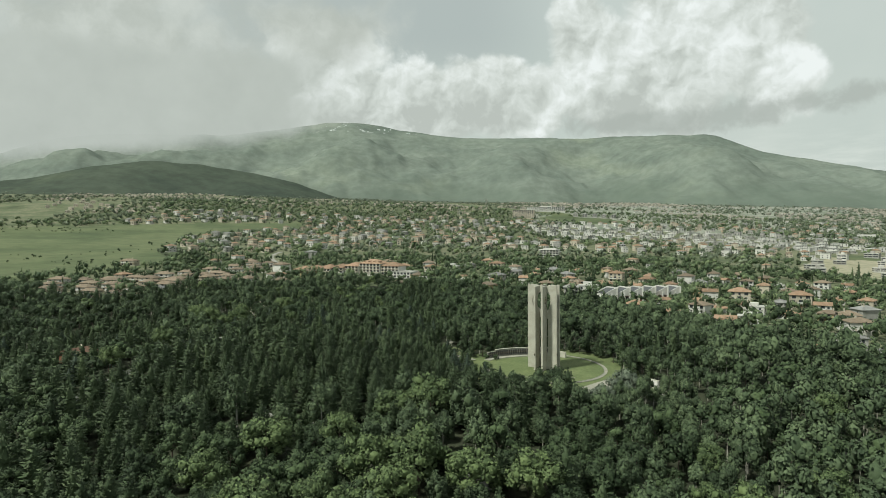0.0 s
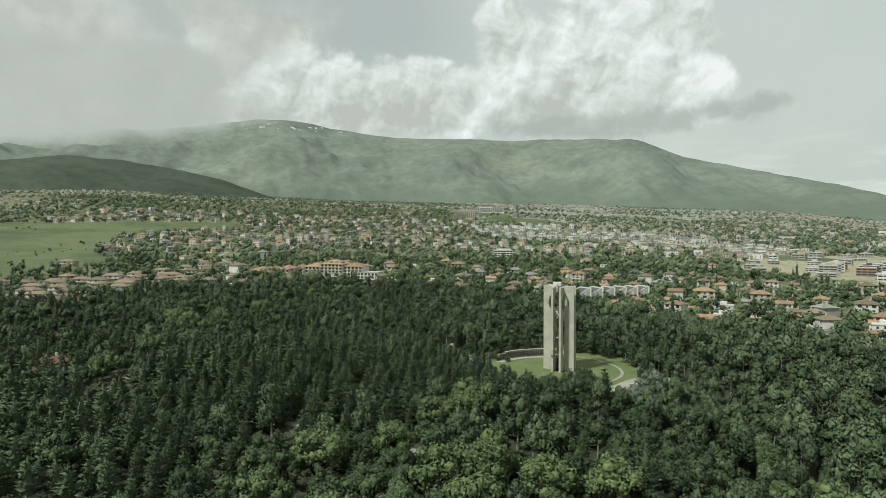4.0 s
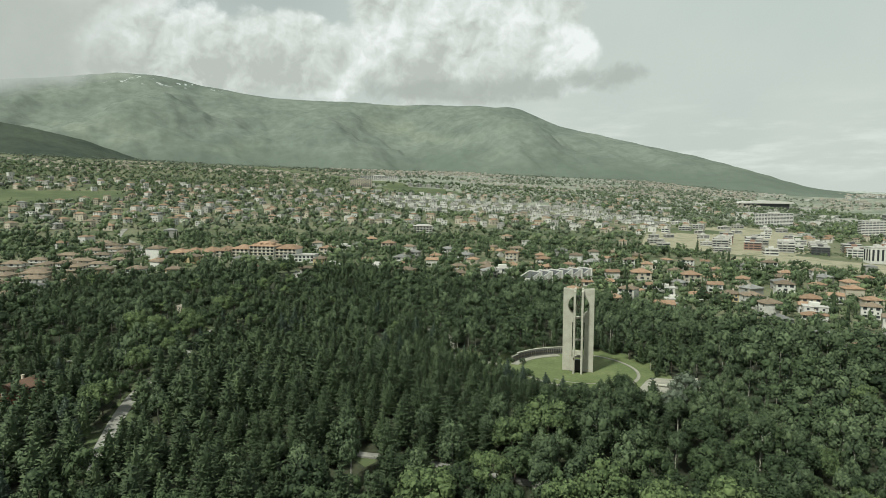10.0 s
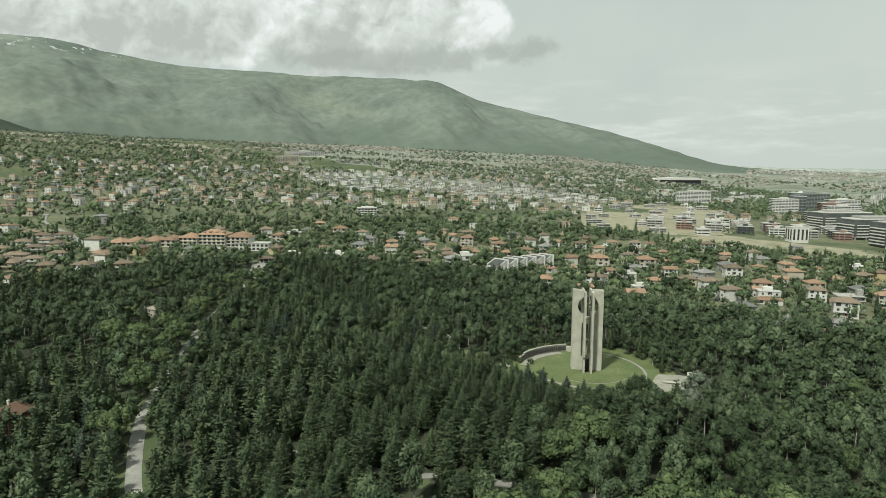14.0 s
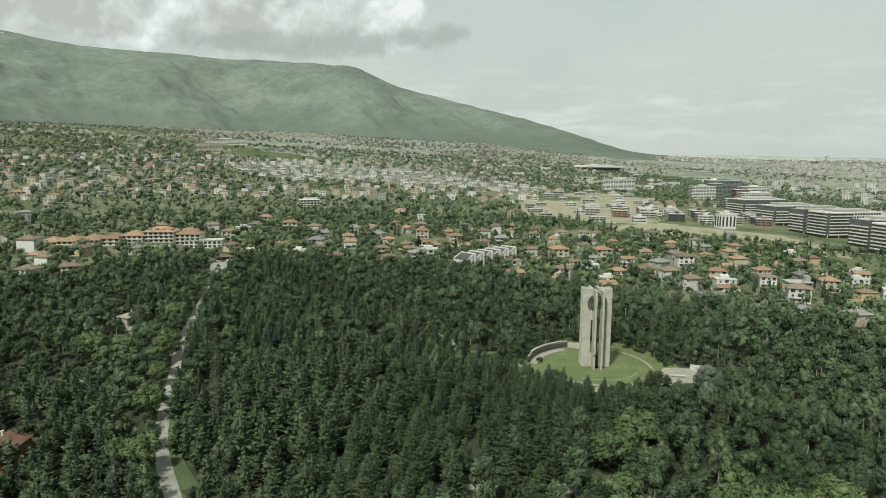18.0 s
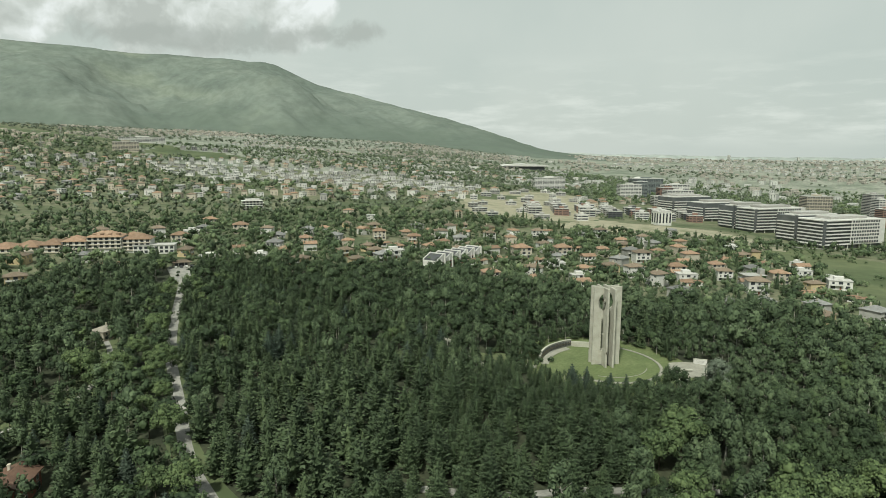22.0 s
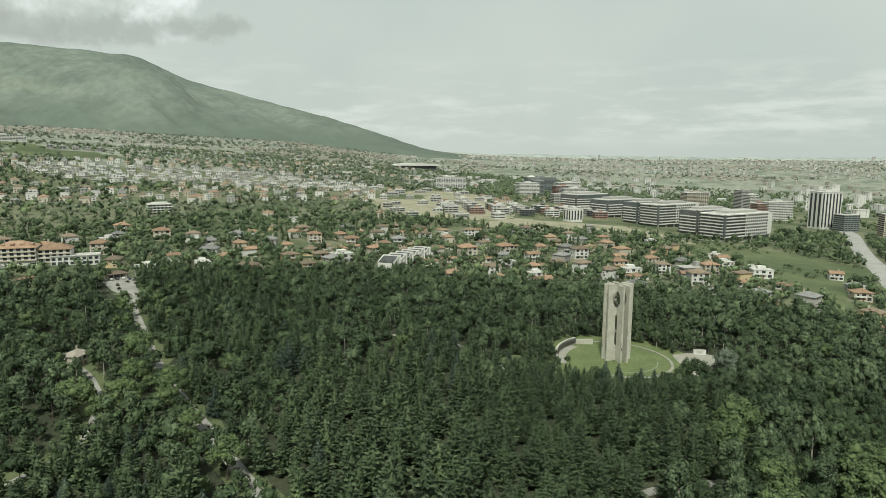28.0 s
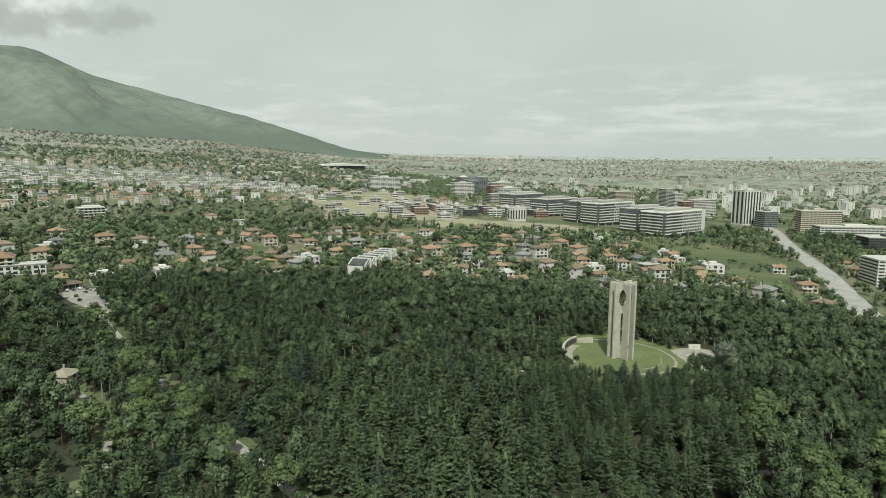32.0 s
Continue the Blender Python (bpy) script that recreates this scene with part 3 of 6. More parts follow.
def ridge(name, profile, foot_r, top_r, foot_el, mat, label, rough, step=0.25, rows=46, power=1.0):
    """A mountain side: its skyline by bearing and height angle, falling to a foot nearer by."""
    az = np.arange(profile[0][0], profile[-1][0] + 1e-6, step)
    el = np.interp(az, [p[0] for p in profile], [p[1] for p in profile])
    el = np.convolve(np.pad(el, 3, "edge"), np.ones(7) / 7, "valid")
    ks = np.linspace(-0.10, 1.0, rows)
    verts = np.zeros((rows + 1, len(az), 3))
    for i, k in enumerate(ks):
        r = foot_r + (top_r - foot_r) * k
        s = np.radians(az)
        x, y = EYES[0] + r * np.sin(s), EYES[1] + r * np.cos(s)
        foot = EYES[2] + foot_r * np.tan(np.radians(np.minimum(foot_el, el * 0.55 - 0.25)))
        top = EYES[2] + top_r * np.tan(np.radians(el))
        kk = np.maximum(k, 0) ** power
        z = foot + (top - foot) * kk - (60 if k < 0 else 0)
        amp = rough * math.sin(math.pi * k) ** 0.7 * np.clip(el / 6, 0, 1) if 0 < k < 1 else None
        wave = np.array([noise.fractal((px * 0.0016, py * 0.0016, 1.7), 1.0, 2.1, 6) for px, py in zip(x, y)]) if amp is not None else 0.0
        crest = 0.0012 * top_r * np.array([noise.fractal((a * 0.6, 0.3, 8.1), 1.0, 2.0, 4) for a in az]) if k > 0.9 else 0.0
        verts[i] = np.stack((x, y, z + (0.0 if amp is None else amp) * wave + crest), -1)
    verts[rows] = verts[rows - 1] + np.stack((60 * np.sin(np.radians(az)), 60 * np.cos(np.radians(az)), np.full(len(az), 6.0 - 0.006 * top_r)), -1)
    n = len(az)
    i, j = np.meshgrid(np.arange(rows), np.arange(n - 1), indexing="ij")
    q = np.stack((i * n + j, i * n + j + 1, (i + 1) * n + j + 1, (i + 1) * n + j), -1).reshape(-1, 4)[:, ::-1]
    return tagged(new(name, raw_mesh(name, verts.reshape(-1, 3), None, q, (mat,), None, None, True)), label, "mountain", kind="structure")


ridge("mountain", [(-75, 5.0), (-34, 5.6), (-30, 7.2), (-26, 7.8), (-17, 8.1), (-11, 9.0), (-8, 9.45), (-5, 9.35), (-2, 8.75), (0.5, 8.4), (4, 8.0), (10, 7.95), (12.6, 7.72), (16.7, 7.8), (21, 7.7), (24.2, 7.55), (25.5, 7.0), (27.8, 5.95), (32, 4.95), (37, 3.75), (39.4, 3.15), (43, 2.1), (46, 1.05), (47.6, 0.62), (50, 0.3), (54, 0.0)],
      3500, 4820, 1.0, M["mountain"], "long green mountain side paled by painted haze, with meadows and a snow-flecked summit", 150.0)
ridge("hill", [(-50, 2.2), (-36, 3.4), (-32, 3.85), (-27, 5.15), (-22.7, 5.75), (-18.4, 5.45), (-14, 4.8), (-11, 4.1), (-9.0, 3.3), (-6.5, 2.6), (-3, 1.8), (0, 1.0)],
      2900, 3300, 2.2, M["hill"], "dark wooded rounded foothill above the villages", 22.0, rows=26, power=0.8)
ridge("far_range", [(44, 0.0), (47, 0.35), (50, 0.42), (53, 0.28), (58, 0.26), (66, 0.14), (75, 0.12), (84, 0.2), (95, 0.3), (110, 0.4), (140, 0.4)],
      4700, 4860, -0.3, M["hazed_hill"], "pale hazy range of low hills on the horizon", 4.0, rows=8)

# the cloud bank that hides the left shoulder of the mountain
az, el = np.meshgrid(np.radians(np.arange(-80, 12.1, 1.0)), np.radians(np.arange(4.0, 16.1, 0.5)), indexing="ij")
sheet = np.stack((EYES[0] + 4450 * np.sin(az), EYES[1] + 4450 * np.cos(az), EYES[2] + 4450 * np.tan(el)), -1).reshape(-1, 3)
rows_n, cols_n = az.shape
i, j = np.meshgrid(np.arange(rows_n - 1), np.arange(cols_n - 1), indexing="ij")
q = np.stack((i * cols_n + j, (i + 1) * cols_n + j, (i + 1) * cols_n + j + 1, i * cols_n + j + 1), -1).reshape(-1, 4)
me = raw_mesh("backdrop_cloud", sheet, None, q, (M["cloud"],), None, None, True)
azd, eld = np.degrees(az).ravel(), np.degrees(el).ravel()
low_edge = np.interp(azd, (-80, -34, -26, -18, -12, -7, -3, 4, 12), (3.6, 4.4, 5.4, 6.3, 7.4, 9.2, 9.6, 11, 14))
deep = np.clip((eld - low_edge) / 2.2, -0.6, 1.1) * 1.0
deep = np.minimum(deep, np.clip((15.8 - eld) / 2.0, -0.6, 1.2))
deep = np.minimum(deep, (np.interp(azd, (-80, -14, -3, 12), (1.2, 1.0, -0.3, -0.6))))
me.attributes.new("deep", "FLOAT", "POINT").data.foreach_set("value", deep.astype(np.float32))
cloud_bank = tagged(new("backdrop", me), "grey cloud hanging before the mountain's summit", "cloud", kind="structure")
cloud_bank.visible_shadow = False


# ---------------------------------------------------------------- the bell monument
TOWER_YAW = 30.5  # the open channel between the pylons points at the path's middle


def wing(start, reach, thick, gap, sphere, slot, top_rise, height=36.2):
    """Outline (distance from the axis, height) of one wing of a pylon, with its share of the round opening and of the slot."""
    cz, r = sphere
    r = math.sqrt(max(0.1, r * r - (gap + thick / 2) ** 2))
    z0, z1 = slot
    pts = [(start, -1.0), (reach, -1.0), (reach, height + top_rise), (start, height)]
    a0 = math.acos(min(1.0, start / r))
    for i in range(15):
        a = a0 - 2 * a0 * i / 14
        pts.append((r * math.cos(a), cz + r * math.sin(a)))
    pts += [(start, z1), (gap + thick + 0.6, z1 - 0.5), (gap + thick + 0.6, z0), (start, z0)]
    return pts


def plate(outline, thick, m, bm):
    """A flat slab over an outline in its own (s, z) plane."""
    up = m @ Matrix(((1, 0, 0, 0), (0, 0, 1, 0), (0, 1, 0, 0), (0, 0, 0, 1)))
    return prism(outline, 0.0, thick, bm, up)


tower = empty("bell_tower", pose(*TOWER, ground(*TOWER), 0, 0, -TOWER_YAW), "tall pale concrete bell monument of four angled pylons on a lawn", "monument")
GAP, THICK, REACH = 1.25, 0.85, 6.7
for q in range(4):
    bm = bmesh.new()
    turn = pose(0, 0, 0, 0, 0, 90 * q)
    # one wing along local x, one along local y, joined at their inner corner
    rise = 0.5 if q % 2 else 0.0
    plate(wing(GAP, REACH, THICK, GAP, (29.4, 4.85), (6.4, 22.2), 0.0 if q % 2 else 0.5), THICK, turn @ pose(0, GAP, 0), bm)
    plate(wing(GAP + THICK + 0.003, REACH, THICK, GAP, (29.4, 4.85), (6.4, 22.2), rise), THICK, turn @ pose(GAP + THICK, 0, 0, 0, 0, 90), bm)
    bmesh.ops.recalc_face_normals(bm, faces=bm.faces)
    pylon = part("pylon", bm, M["concrete"], tower)
    # casting joints between the lifts of concrete
    for z in (4.0, 9.5, 15.0, 20.5):
        for k in (0, 1):
            bm = box(3.2, REACH + 0.03, GAP - 0.02, GAP - 0.002, z, z + 0.05) if k else box(GAP - 0.02, GAP - 0.002, 3.2, REACH + 0.03, z + 1.4, z + 1.45)
            bmesh.ops.transform(bm, matrix=turn, verts=bm.verts)
            part("casting_joint", bm, M["dark_concrete"], pylon)
    # small emblem cast on the end of a wing
    bm = bmesh.new()
    bmesh.ops.create_uvsphere(bm, u_segments=10, v_segments=6, radius=0.42, matrix=turn @ pose(GAP + THICK / 2, REACH + 0.02, 6.6) @ Matrix.Diagonal((0.8, 0.25, 1.3, 1)))
    part("emblem", bm, M["bronze"], pylon, "small dark bronze emblem")
for z, h in ((23.2, 0.9), (5.8, 0.7), (13.5, 0.35)):
    part("cross_beam", prism([(-1.35, -1.35), (1.35, -1.35), (1.35, 1.35), (-1.35, 1.35)], z, z + h), M["concrete"], tower)
part("door", box(-1.2, 1.2, -0.9, 0.9, -0.2, 4.6, bevel=0.1), M["dark_metal"], tower, "dark steel doorway core between the pylons")
for k, (bx, by, bz, br) in enumerate(((0, 0, 31.4, 0.75), (-1.1, 0.5, 29.6, 0.6), (1.0, -0.4, 29.7, 0.6), (0.2, 1.0, 28.2, 0.5), (-0.4, -1.0, 28.0, 0.5), (0.1, 0.1, 26.6, 0.42), (0.9, 0.8, 26.9, 0.36))):
    bm = bmesh.new()
    prof = [(0.12, 1.0), (0.42, 0.95), (0.55, 0.6), (0.66, 0.2), (0.95, -0.35), (1.0, -0.5)]
    rings = [[bm.verts.new((bx + br * r * math.cos(a * math.tau / 12), by + br * r * math.sin(a * math.tau / 12), bz + br * 1.1 * z)) for a in range(12)] for r, z in prof]
    for r0, r1 in zip(rings, rings[1:]):
        for a in range(12):
            bm.faces.new((r0[a], r0[(a + 1) % 12], r1[(a + 1) % 12], r1[a]))
    bm.faces.new(rings[0])
    bm.faces.new(rings[-1][::-1])
    bell = part("bell", bm, M["bronze"], tower, "small bronze bell")
    part("hanger", box(bx - 0.05, bx + 0.05, by - 0.05, by + 0.05, bz + br, bz + br + 1.0), M["dark_metal"], bell)
part("bell_frame", box(-1.32, 1.32, -0.12, 0.12, 33.0, 33.25, box(-0.12, 0.12, -1.32, 1.32, 33.26, 33.5)), M["dark_metal"], tower)


def arc(name, r0, r1, a0, a1, z0, z1, mat, parent=None, label="", mid=LAWN, step=3.0, follow=True):
    """A curved strip or wall round the lawn; angles in degrees from +x."""
    bm = bmesh.new()
    n = max(2, int(abs(a1 - a0) / step))
    rows = []
    for i in range(n + 1):
        a = radians(a0 + (a1 - a0) * i / n)
        c, s = math.cos(a), math.sin(a)
        xy = [(mid[0] + r * c, mid[1] + r * s) for r in (r0, r1)]
        base = max(ground(*p) for p in xy)
        rows.append([bm.verts.new((*xy[0], base + z0)), bm.verts.new((*xy[1], base + z0)), bm.verts.new((*xy[1], base + z1)), bm.verts.new((*xy[0], base + z1))])
    for a, b in zip(rows, rows[1:]):
        for k in range(4):
            bm.faces.new((a[k], a[(k + 1) % 4], b[(k + 1) % 4], b[k]))
    bm.faces.new(rows[0][::-1])
    bm.faces.new(rows[-1])
    bmesh.ops.recalc_face_normals(bm, faces=bm.faces)
    ob = part(name, bm, mat, parent, label)
    return ob


tagged(arc("pavement", LAWN_R, LAWN_R + 1.1, -172, 118, -0.4, 0.14, M["paving"]), "pale paved ring walk round the round lawn", "path", kind="structure")
tagged(arc("kerb", LAWN_R - 0.35, LAWN_R - 0.02, -172, 118, -0.4, 0.26, M["dark_concrete"]), "low concrete kerb of the round lawn", "kerb", kind="structure")
tagged(arc("terrace", 33.2, 36.9, 84, 132, -0.5, 0.10, M["paving"], mid=BELLS), "pale paved terrace before the curved bell wall", "paving", kind="structure")
# the curved wall; small bells hang before dark panels that paint its niches' shade
bell_wall = empty("bell_wall", pose(0, 0, 0), "curved grey concrete wall with niches of small hanging bells", "wall")
for k in range(14):
    a = 78 + k * 3.55
    z1 = 3.3 - (0.7 if k > 11 else 0)
    arc("wall_panel", 37.2, 38.0, a, a + 3.47, -0.6, z1, M["dark_concrete"], bell_wall, mid=BELLS, step=1.9)
    for b0 in (0.35, 2.0):
        arc("niche", 37.05, 37.22, a + b0, a + b0 + 1.15, 0.8, 2.7, M["dark_metal"], bell_wall, "dark raised panel painting a recess's shade", mid=BELLS, step=1.0)
        b = radians(a + b0 + 0.57)
        bx, by = BELLS[0] + 36.9 * math.cos(b), BELLS[1] + 36.9 * math.sin(b)
        bm = bmesh.new()
        bmesh.ops.create_cone(bm, cap_ends=True, segments=10, radius1=0.32, radius2=0.12, depth=0.6, matrix=pose(bx, by, ground(bx, by) + 1.85))
        part("bell", bm, M["bronze"], bell_wall, "small bronze bell")
    arc("coping", 37.12, 38.1, a, a + 3.47, z1 + 0.003, z1 + 0.16, M["concrete"], bell_wall, mid=BELLS, step=1.9)
straight = empty("screen_wall", pose(54.3, 307.4, ground(54.3, 307.4), 0, 0, -48), "pale straight concrete screen wall behind the lawn", "wall")
for k in range(3):
    part("wall_panel", box(-4.6 + k * 3.1, -4.6 + k * 3.1 + 3.07, -0.4, 0.4, -0.8, 2.6, bevel=0.04), M["concrete"], straight)
tagged(arc("trim", 19.3, 19.65, -150, -60, -0.3, 0.12, M["paving"]), "narrow pale stone line set in the round lawn", "edging", kind="structure")

# forecourt and its walls
yard = prism([(48, 249), (53, 246), (62, 252), (72, 249), (83, 247), (88, 251), (87, 258), (80, 264), (71, 268), (66, 265), (58, 258)], 0, 1)
for v in yard.verts:
    v.co.z = ground(v.co.x, v.co.y) + (0.16 if v.co.z > 0.5 else -1.0)
tagged(part("pavement", yard, M["paving"]), "worn pale paved forecourt below the lawn", "paving", kind="structure")
sign = empty("inscription_wall", pose(83.6, 259.0, ground(83.6, 259.0), 0, 0, -57), "white freestanding block wall on the forecourt", "wall")
part("block", box(-3.0, 3.0, -0.6, 0.6, -0.6, 2.3, bevel=0.08), M["white"], sign)
part("coping", box(-3.1, 3.1, -0.7, 0.7, 2.303, 2.46, bevel=0.04), M["concrete"], sign)
for k in range(3):
    part("lettering", box(-1.8 + k * 0.3, 1.8 - k * 0.3, -0.65, -0.603, 1.6 - k * 0.5, 1.78 - k * 0.5), M["grey"], sign)
bench = empty("stone_bench", pose(68, 257.5, ground(68, 257.5), 0, 0, -40), "long pale concrete block bench on the forecourt", "bench")
part("seat", box(-3.2, 3.2, -0.9, 0.9, 0.5, 0.9, bevel=0.06), M["concrete"], bench)
for s in (-1, 1):
    part("leg", box(s * 2.4 - 0.35, s * 2.4 + 0.35, -0.7, 0.7, -0.5, 0.498), M["dark_concrete"], bench)
steps_ob = empty("flagstone_steps", pose(22, 262.5, ground(22, 262.5), 0, 0, 30), "row of pale flagstones at the lawn's edge", "steps")
for k in range(8):
    part("flagstone", box(-5 + k * 1.3, -5 + k * 1.3 + 0.95, -0.9, 0.9, -0.3, 0.2, bevel=0.05), M["paving"], steps_ob)


# ---------------------------------------------------------------- trees
rng = np.random.default_rng(7)


def unit(n, g):
    v = g.normal(size=(n, 3))
    return v / np.linalg.norm(v, axis=1, keepdims=True)


def sprays(centres, normals, size, g, tilt=0.55, aspect=1.0):
    """Small leaf sprays (bent quads) at the given places, facing roughly along the normals."""
    n = len(centres)
    nn = normals + tilt * g.normal(size=(n, 3))
    nn /= np.linalg.norm(nn, axis=1, keepdims=True)
    a = np.cross(nn, unit(n, g))
    a /= np.linalg.norm(a, axis=1, keepdims=True) + 1e-9
    b = np.cross(nn, a)
    s = size * g.uniform(0.65, 1.35, (n, 1))
    v = np.stack((centres - a * s, centres - b * s * aspect * 0.8 + nn * s * 0.25, centres + a * s, centres + b * s * aspect * 0.8 + nn * s * 0.25), 1).reshape(-1, 3)
    return v, np.arange(4 * n).reshape(-1, 4)


ICO = bmesh.new()
bmesh.ops.create_icosphere(ICO, subdivisions=1, radius=1)
ICO_V = np.array([v.co[:] for v in ICO.verts])
ICO_T = np.array([[v.index for v in f.verts] for f in ICO.faces])
ICO.free()


class Template:
    """Points, faces and outward directions gathered for one tree form."""

    def __init__(self):
        self.v, self.o, self.t, self.q, self.n = [], [], [], [], 0

    def add(self, v, o, t=None, q=None):
        self.v.append(v)
        self.o.append(o / (np.linalg.norm(o, axis=1, keepdims=True) + 1e-9))
        if t is not None:
            self.t.append(t + self.n)
        if q is not None:
            self.q.append(q + self.n)
        self.n += len(v)

    def done(self):
        self.v, self.o = np.concatenate(self.v), np.concatenate(self.o)
        self.t = np.concatenate(self.t) if self.t else np.zeros((0, 3), int)
        self.q = np.concatenate(self.q) if self.q else np.zeros((0, 4), int)
        return self


def broad(seed, h, r, base, lobes, leaves, size, lobe_r=0.42, tall=1.0):
    """A broadleaf crown: leaf sprays over the outside of swelling lobes."""
    g = np.random.default_rng(seed)
    out = Template()
    mid, half = (h + base) / 2, (h - base) / 2
    d = unit(lobes * 4, g)
    d = d[d[:, 2] > -0.5][:lobes]
    c = d * np.array((r, r, half)) * g.uniform(0.5, 0.9, (len(d), 1)) + (0, 0, mid)
    lr = r * lobe_r * g.uniform(0.75, 1.25, len(c))
    squash = np.array((1, 1, tall))
    pick = g.integers(0, len(c), leaves * 3)
    dirs = unit(leaves * 3, g)
    pts = c[pick] + dirs * (lr[pick] * g.uniform(0.9, 1.12, leaves * 3))[:, None] * squash
    keep = np.ones(len(pts), bool)
    for i in range(len(c)):
        keep &= (np.linalg.norm((pts - c[i]) / squash, axis=1) > lr[i] * 0.88) | (pick == i)
    keep &= dirs[:, 2] > -0.75
    pts, dirs = pts[keep][:leaves], dirs[keep][:leaves]
    body = (pts - (0, 0, mid - half * 0.3)) / np.array((r, r, half))
    body /= np.linalg.norm(body, axis=1, keepdims=True)
    outs = dirs * 0.75 + body * 0.6 + (0, 0, 0.12)
    v, q = sprays(pts, dirs, size, g, 0.5)
    out.add(v, np.repeat(outs, 4, 0), None, q)
    for i in range(len(c)):
        v = ICO_V * lr[i] * 0.70 * squash * g.uniform(0.9, 1.06, (len(ICO_V), 1)) + c[i]
        out.add(v, ICO_V + 0.5 * d[i], ICO_T)
    return out.done()


def conifer(seed, h, r, leaves, size, base=0.12, rise=0.1, full=0.8, whorls=9, boughs=6):
    """A conifer crown: fans of needles along the boughs, which stand in whorls round the stem."""
    g = np.random.default_rng(seed)
    out = Template()
    # one row for each bough: its height on the stem, its bearing and its reach
    rows = [((i + g.uniform(-0.15, 0.4)) / whorls, math.tau * j / boughs + 2.4 * i + g.normal(0, 0.22), g.uniform(0.78, 1.14)) for i in range(whorls) for j in range(boughs)]
    kb, tb, fb = (np.array(c) for c in zip(*rows))
    kb = np.clip(kb, 0, 0.97)
    reach_b = (r * (1 - kb ** 1.35) ** full + 0.12) * fb
    pick = g.choice(len(rows), leaves, p=reach_b / reach_b.sum())
    k, t, reach = kb[pick], tb[pick], reach_b[pick]
    u = np.sqrt(g.uniform(0.10, 1.0, leaves))
    radial = np.c_[np.cos(t), np.sin(t), np.zeros(leaves)]
    side = np.c_[-np.sin(t), np.cos(t), np.zeros(leaves)]
    across = g.normal(0, 0.20, leaves) * reach * (0.4 + u)
    z = h * (base + (1 - base) * k) + reach * (rise * u + 0.22 * u ** 3 - 0.16 * u) + g.normal(0, 0.10, leaves)
    pts = radial * (reach * u)[:, None] + side * across[:, None]
    pts[:, 2] = z
    fan = radial + side * (across / (reach + 0.1))[:, None] * 1.4 + np.array((0, 0, 1.0)) * g.normal(0.28, 0.25, leaves)[:, None]
    fan /= np.linalg.norm(fan, axis=1, keepdims=True)
    face = radial * 0.45 + (0, 0, 0.75) + 0.35 * g.normal(size=(leaves, 3))
    wide = np.cross(face, fan)
    wide /= np.linalg.norm(wide, axis=1, keepdims=True) + 1e-9
    s = (size * g.uniform(0.65, 1.35, leaves) * (1.1 - 0.35 * k))[:, None]
    v = np.stack((pts - wide * s * 0.55 - fan * s * 0.45, pts + wide * s * 0.55 - fan * s * 0.45, pts + fan * s * 0.95), 1).reshape(-1, 3)
    outs = radial * 0.65 + (0, 0, 0.55) + 0.3 * g.normal(size=(leaves, 3))
    out.add(v, np.repeat(outs, 3, 0), np.arange(3 * leaves).reshape(-1, 3))
    # the leading shoot
    tip = np.array([(0.12, 0, h * 0.93), (-0.06, 0.1, h * 0.93), (-0.06, -0.1, h * 0.93), (0, 0, h * 1.015)])
    out.add(tip, np.array([(1, 0, 0.4), (-1, 1, 0.4), (-1, -1, 0.4), (0, 0, 1.0)]), np.array([(0, 1, 3), (1, 2, 3), (2, 0, 3)]))
    rings = 4
    a = np.linspace(0, math.tau, 8)[:-1]
    core, co, tri = [], [], []
    for i in range(rings):
        kk = i / rings
        rr = r * (1 - kk ** 1.35) ** full * 0.60
        core.append(np.c_[np.cos(a + i) * rr, np.sin(a + i) * rr, np.full(7, h * (base + (1 - base) * kk) - 0.2)])
        co.append(np.c_[np.cos(a + i), np.sin(a + i), np.full(7, 0.2)])
    core.append(np.array([[0, 0, h * 0.95]]))
    co.append(np.array([[0, 0, 1.0]]))
    for i in range(rings - 1):
        for j in range(7):
            p, q_ = i * 7 + j, i * 7 + (j + 1) % 7
            tri += [(p, q_, q_ + 7), (p, q_ + 7, p + 7)]
    tri += [((rings - 1) * 7 + j, (rings - 1) * 7 + (j + 1) % 7, rings * 7) for j in range(7)]
    out.add(np.concatenate(core), np.concatenate(co), np.array(tri))
    return out.done()


